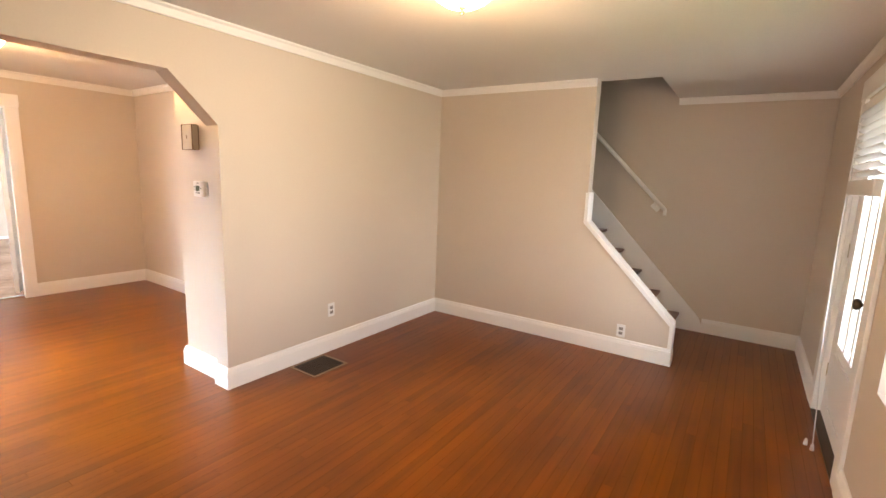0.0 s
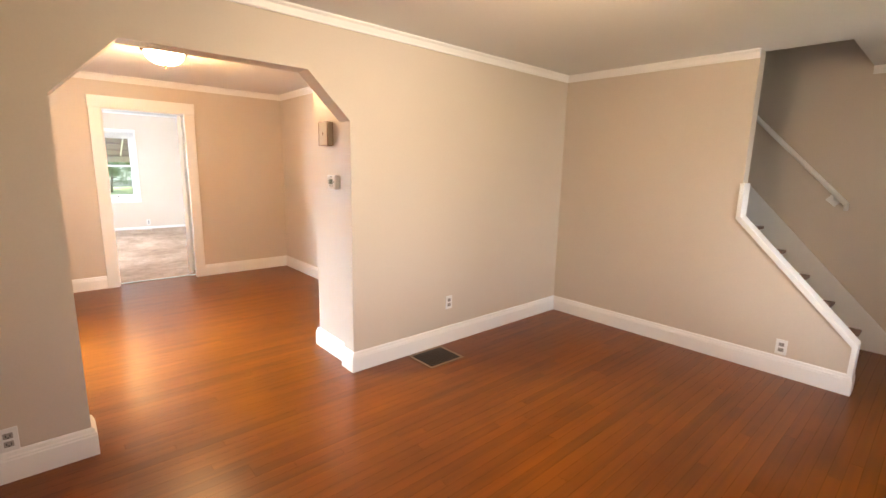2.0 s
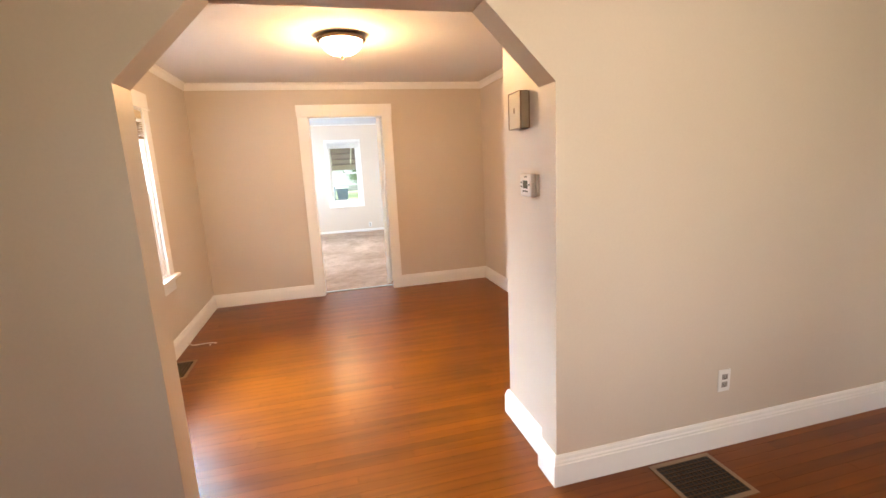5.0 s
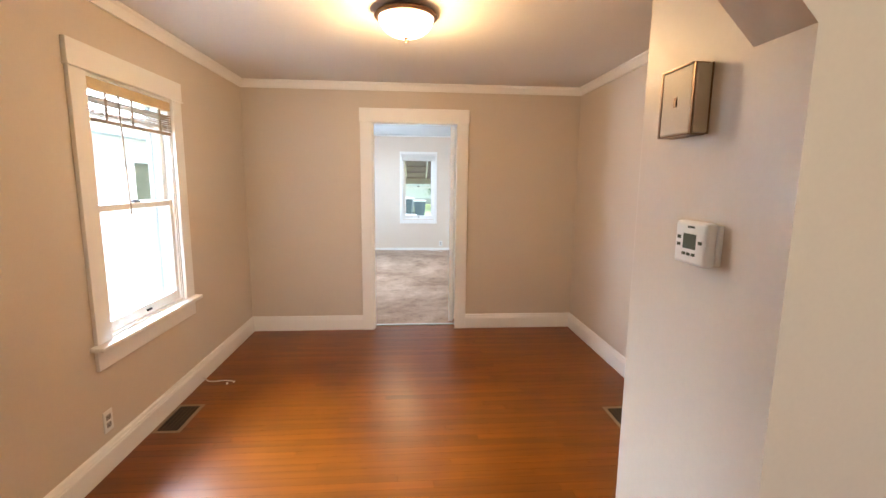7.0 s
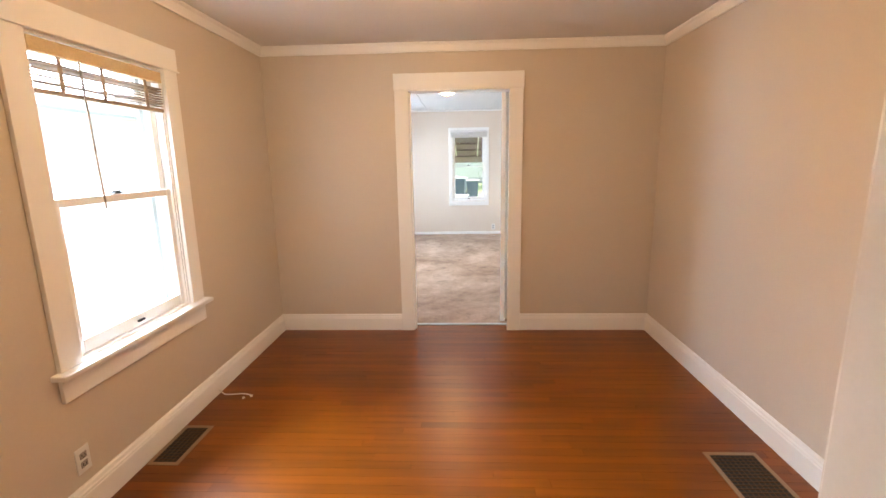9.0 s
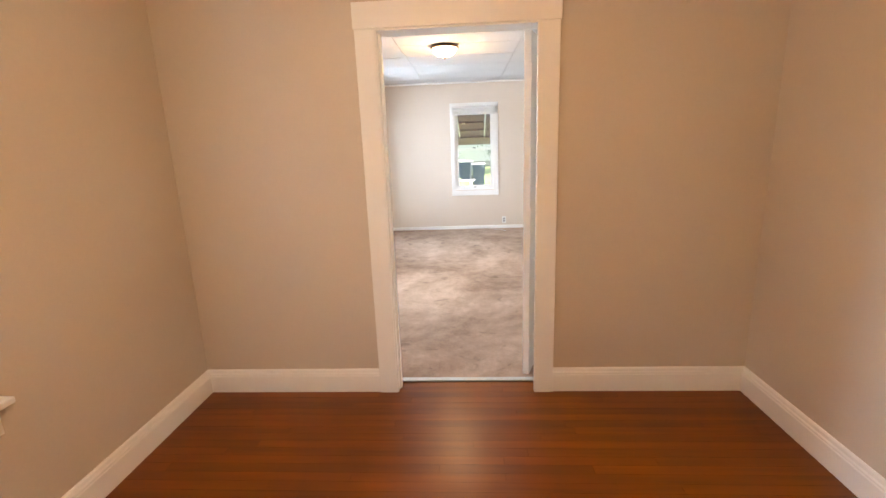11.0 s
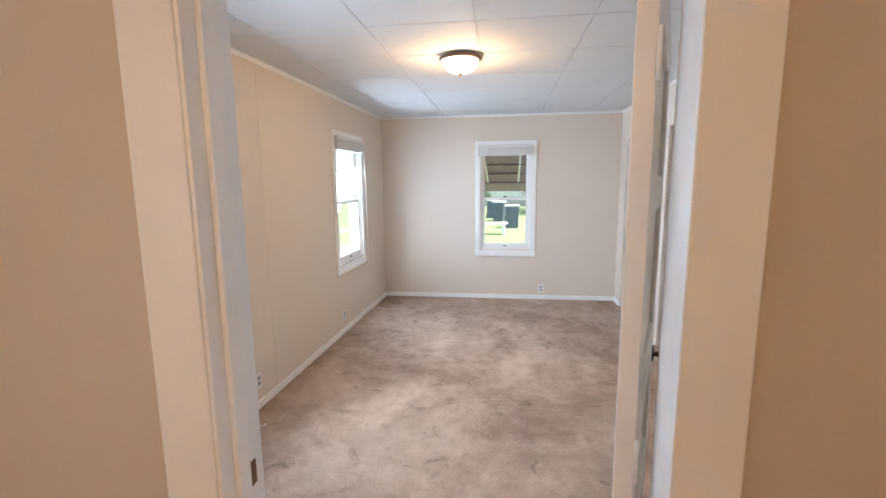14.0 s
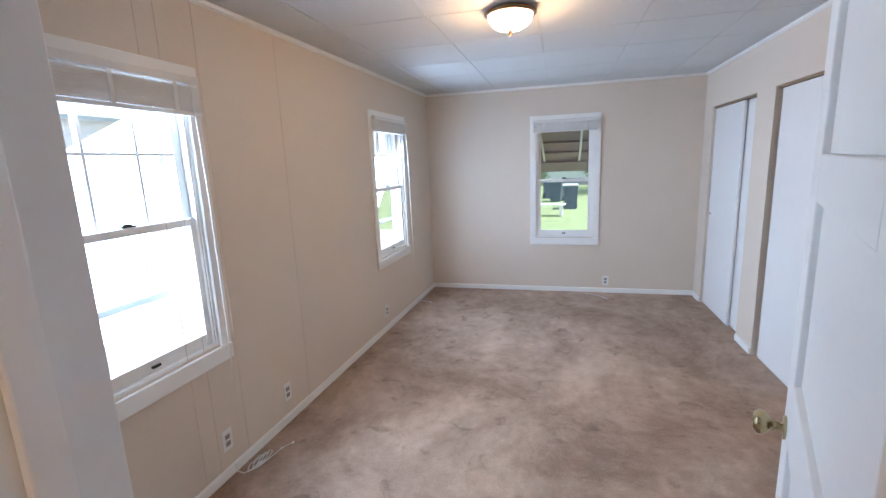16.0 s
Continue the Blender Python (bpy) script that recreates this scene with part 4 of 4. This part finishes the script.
bench = thing("garden_bench", "low white wooden bench on the lawn", "bench", pose(-23.5, 0.62, -0.549, 0, 0, 84))
for y in (-0.2, 0.0, 0.2):
    part("slat", boxed(-0.9, 0.9, y - 0.08, y + 0.08, 0.42, 0.46, bevel=0.005), TRIM, bench)
for x in (-0.75, 0.75):
    part("leg", boxed(x - 0.05, x + 0.05, -0.24, 0.24, 0, 0.4195, bevel=0.005), TRIM, bench)

awning = thing("window_awning", "brown slatted metal awning on white struts over the window", "awning", pose(XF - 0.155, 1.3525, 0))
for k in range(6):
    a = k / 6
    part("slat", moved(boxed(-0.215, 0.01, -0.62, 0.62, -0.006, 0.006), Matrix.Translation((-0.86 * a, 0, 2.19 - 0.76 * a)) @ Matrix.Rotation(radians(-34), 4, "Y")), AWNING, awning)
for y0, y1 in ((-0.29, -0.243), (0.20, 0.20)):
    part("strut", tube([(0.0, y0, 1.95), (-0.95, y1, 1.46)], 0.014), STRUT, awning, "pale metal strut")
part("cross_bar", tube([(-0.95, -0.26, 1.46), (-0.95, 0.23, 1.46)], 0.010), STRUT, awning, "pale metal cross bar")
for s in (-1, 1):
    part("side_panel", prism([(0.0, 2.24), (0.0, 1.95), (-0.98, 1.32), (-0.98, 1.37)], s * 0.625 - 0.004, s * 0.625 + 0.004, "y"), AWNING, awning)


def tree(x, y, h, seed, name="tree", label="leafy green broad-leaved tree behind the lawn"):
    rng = random.Random(seed)
    t = thing(name, label, name, pose(x, y, -0.55), name + "s")
    limbs = [tube([(0, 0, 0), (0.05, 0.03, h * 0.25), (0, 0.1, h * 0.5), (0.05, 0.1, h * 0.8)], 0.16 * h / 6, 10)]
    tips = []
    for k in range(9):
        a, z = rng.uniform(0, 6.28), h * rng.uniform(0.25, 0.6)
        r = h * rng.uniform(0.2, 0.42)
        tip = (r * math.cos(a), r * math.sin(a), z + h * rng.uniform(0.08, 0.3))
        limbs.append(tube([(0, 0.05, z), (tip[0] * 0.5, tip[1] * 0.5, z + (tip[2] - z) * 0.6), tip], 0.05 * h / 6, 6))
        tips.append(tip)
    part("trunk", joined(*limbs), BARK, t)
    verts, faces = [], []
    for k in range(2600):
        c = Vector(tips[rng.randrange(9)] if rng.random() < 0.75 else (0, 0, h * rng.uniform(0.5, 0.9)))
        p = c + Vector((rng.gauss(0, 1), rng.gauss(0, 1), rng.gauss(0, 0.8))) * h * 0.11
        u = Vector((rng.gauss(0, 1), rng.gauss(0, 1), rng.gauss(0, 1))).normalized()
        w = u.orthogonal().normalized()
        s = h * rng.uniform(0.012, 0.026)
        n = len(verts)
        verts += [tuple(p - u * s), tuple(p + w * s * 0.5), tuple(p + u * s), tuple(p - w * s * 0.5)]
        faces.append((n, n + 1, n + 2, n + 3))
    me = bpy.data.meshes.new("crown")
    me.from_pydata(verts, [], faces)
    me.materials.append(LEAF)
    c = new("crown", me)
    c.parent = t
    tagged(c, kind="stuff")


for x, y, h, s in ((-35, 4.9, 6.0, 1), (-39, 10.5, 7.0, 2), (-33, 7.5, 6.5, 3), (-40, 7.0, 8, 4), (-37, -5.5, 7, 5)):
    tree(x, y, h, s)
for x, y, h, s in ((-36, 3.3, 2.2, 11), (-37, 4.6, 2.8, 12), (-36.5, 5.8, 2.6, 13), (-38, -0.4, 1.8, 14)):
    tree(x, y, h, s, "shrub", "bushy green shrub at the end of the lawn")

# ---- floors, piece by piece ----
structure("floor_bedroom", boxed(XF - 0.1, XB, -0.6, 3.55, -0.08, 0.004), CARPET, "worn beige wall-to-wall carpet", "carpet")
floor = structure("floor", boxed(XB, XE + 0.15, YL - 0.1, YT + 0.1, -0.10, -0.012), SUBFLOOR, "orange-brown narrow strip wood floor", "floor")

BOARD = 0.057
shared = {}


def plank(x, y0, y1):
    """One strip; strips of one length share a mesh."""
    n = round((y1 - y0) * 100)
    if n not in shared:
        l, g, w = n / 100, 0.0004, BOARD
        bm = bmesh.new()
        lo = [bm.verts.new(p) for p in ((0, 0, -0.0001), (w, 0, -0.0001), (w, l, -0.0001), (0, l, -0.0001))]
        top = [bm.verts.new(p) for p in ((g, g, 0), (w - g, g, 0), (w - g, l - g, 0), (g, l - g, 0))]
        base = [bm.verts.new((v.co.x, v.co.y, -0.0115)) for v in lo]
        bm.faces.new(top)
        for i in range(4):
            bm.faces.new((lo[i], lo[(i + 1) % 4], top[(i + 1) % 4], top[i]))
            bm.faces.new((base[i], base[(i + 1) % 4], lo[(i + 1) % 4], lo[i]))
        for f in list(bm.faces)[1:]:
            f.material_index = 1
        shared[n] = meshed("plank", bm, FLOOR)
        shared[n].materials.append(SUBFLOOR)
    return shared[n]


def lay_floor():
    rng = random.Random(7)
    verts, faces, slots, count = [], [], [], 0
    rows = int((XE - XB) / BOARD) + 1
    for r in range(rows):
        x = XE - BOARD * (r + 1)
        if x + BOARD < XB + 0.03:
            break
        hi = YT if x > -2.5 else YD + 0.02
        base = YL if x > -2.55 else YS
        y = base - 0.02 - rng.choice((0, 0.2, 0.4, 0.6, 0.8, 1.0, 1.2)) * 0.7
        while y < hi:
            l = rng.choice((0.7, 0.9, 1.1, 1.3, 1.5, 1.8, 2.1))
            if base - 0.02 > y:
                l -= round(base - 0.02 - y, 2)
                y = base - 0.02
                l = max(round(l, 2), 0.15)
            l = min(l, round(hi - y + 0.01, 2))
            if l < 0.05:
                break
            me = plank(x, y, y + l)
            if x < -2.2 and count < 300:
                ob = new("plank", me)
                ob.location, ob.parent = (x, y, 0), floor
                count += 1
            else:
                n = len(verts)
                verts += [(v.co.x + x, v.co.y + y, v.co.z) for v in me.vertices]
                faces += [tuple(n + i for i in p.vertices) for p in me.polygons]
                slots += [p.material_index for p in me.polygons]
            y += l
    me = bpy.data.meshes.new("plank_rest")
    me.from_pydata(verts, [], faces)
    me.materials.append(FLOOR)
    me.materials.append(SUBFLOOR)
    me.polygons.foreach_set("material_index", slots)
    ob = new("plank_rest", me)
    ob.parent = floor
    tagged(ob, "narrow orange-brown floor strips", kind="stuff")


lay_floor()
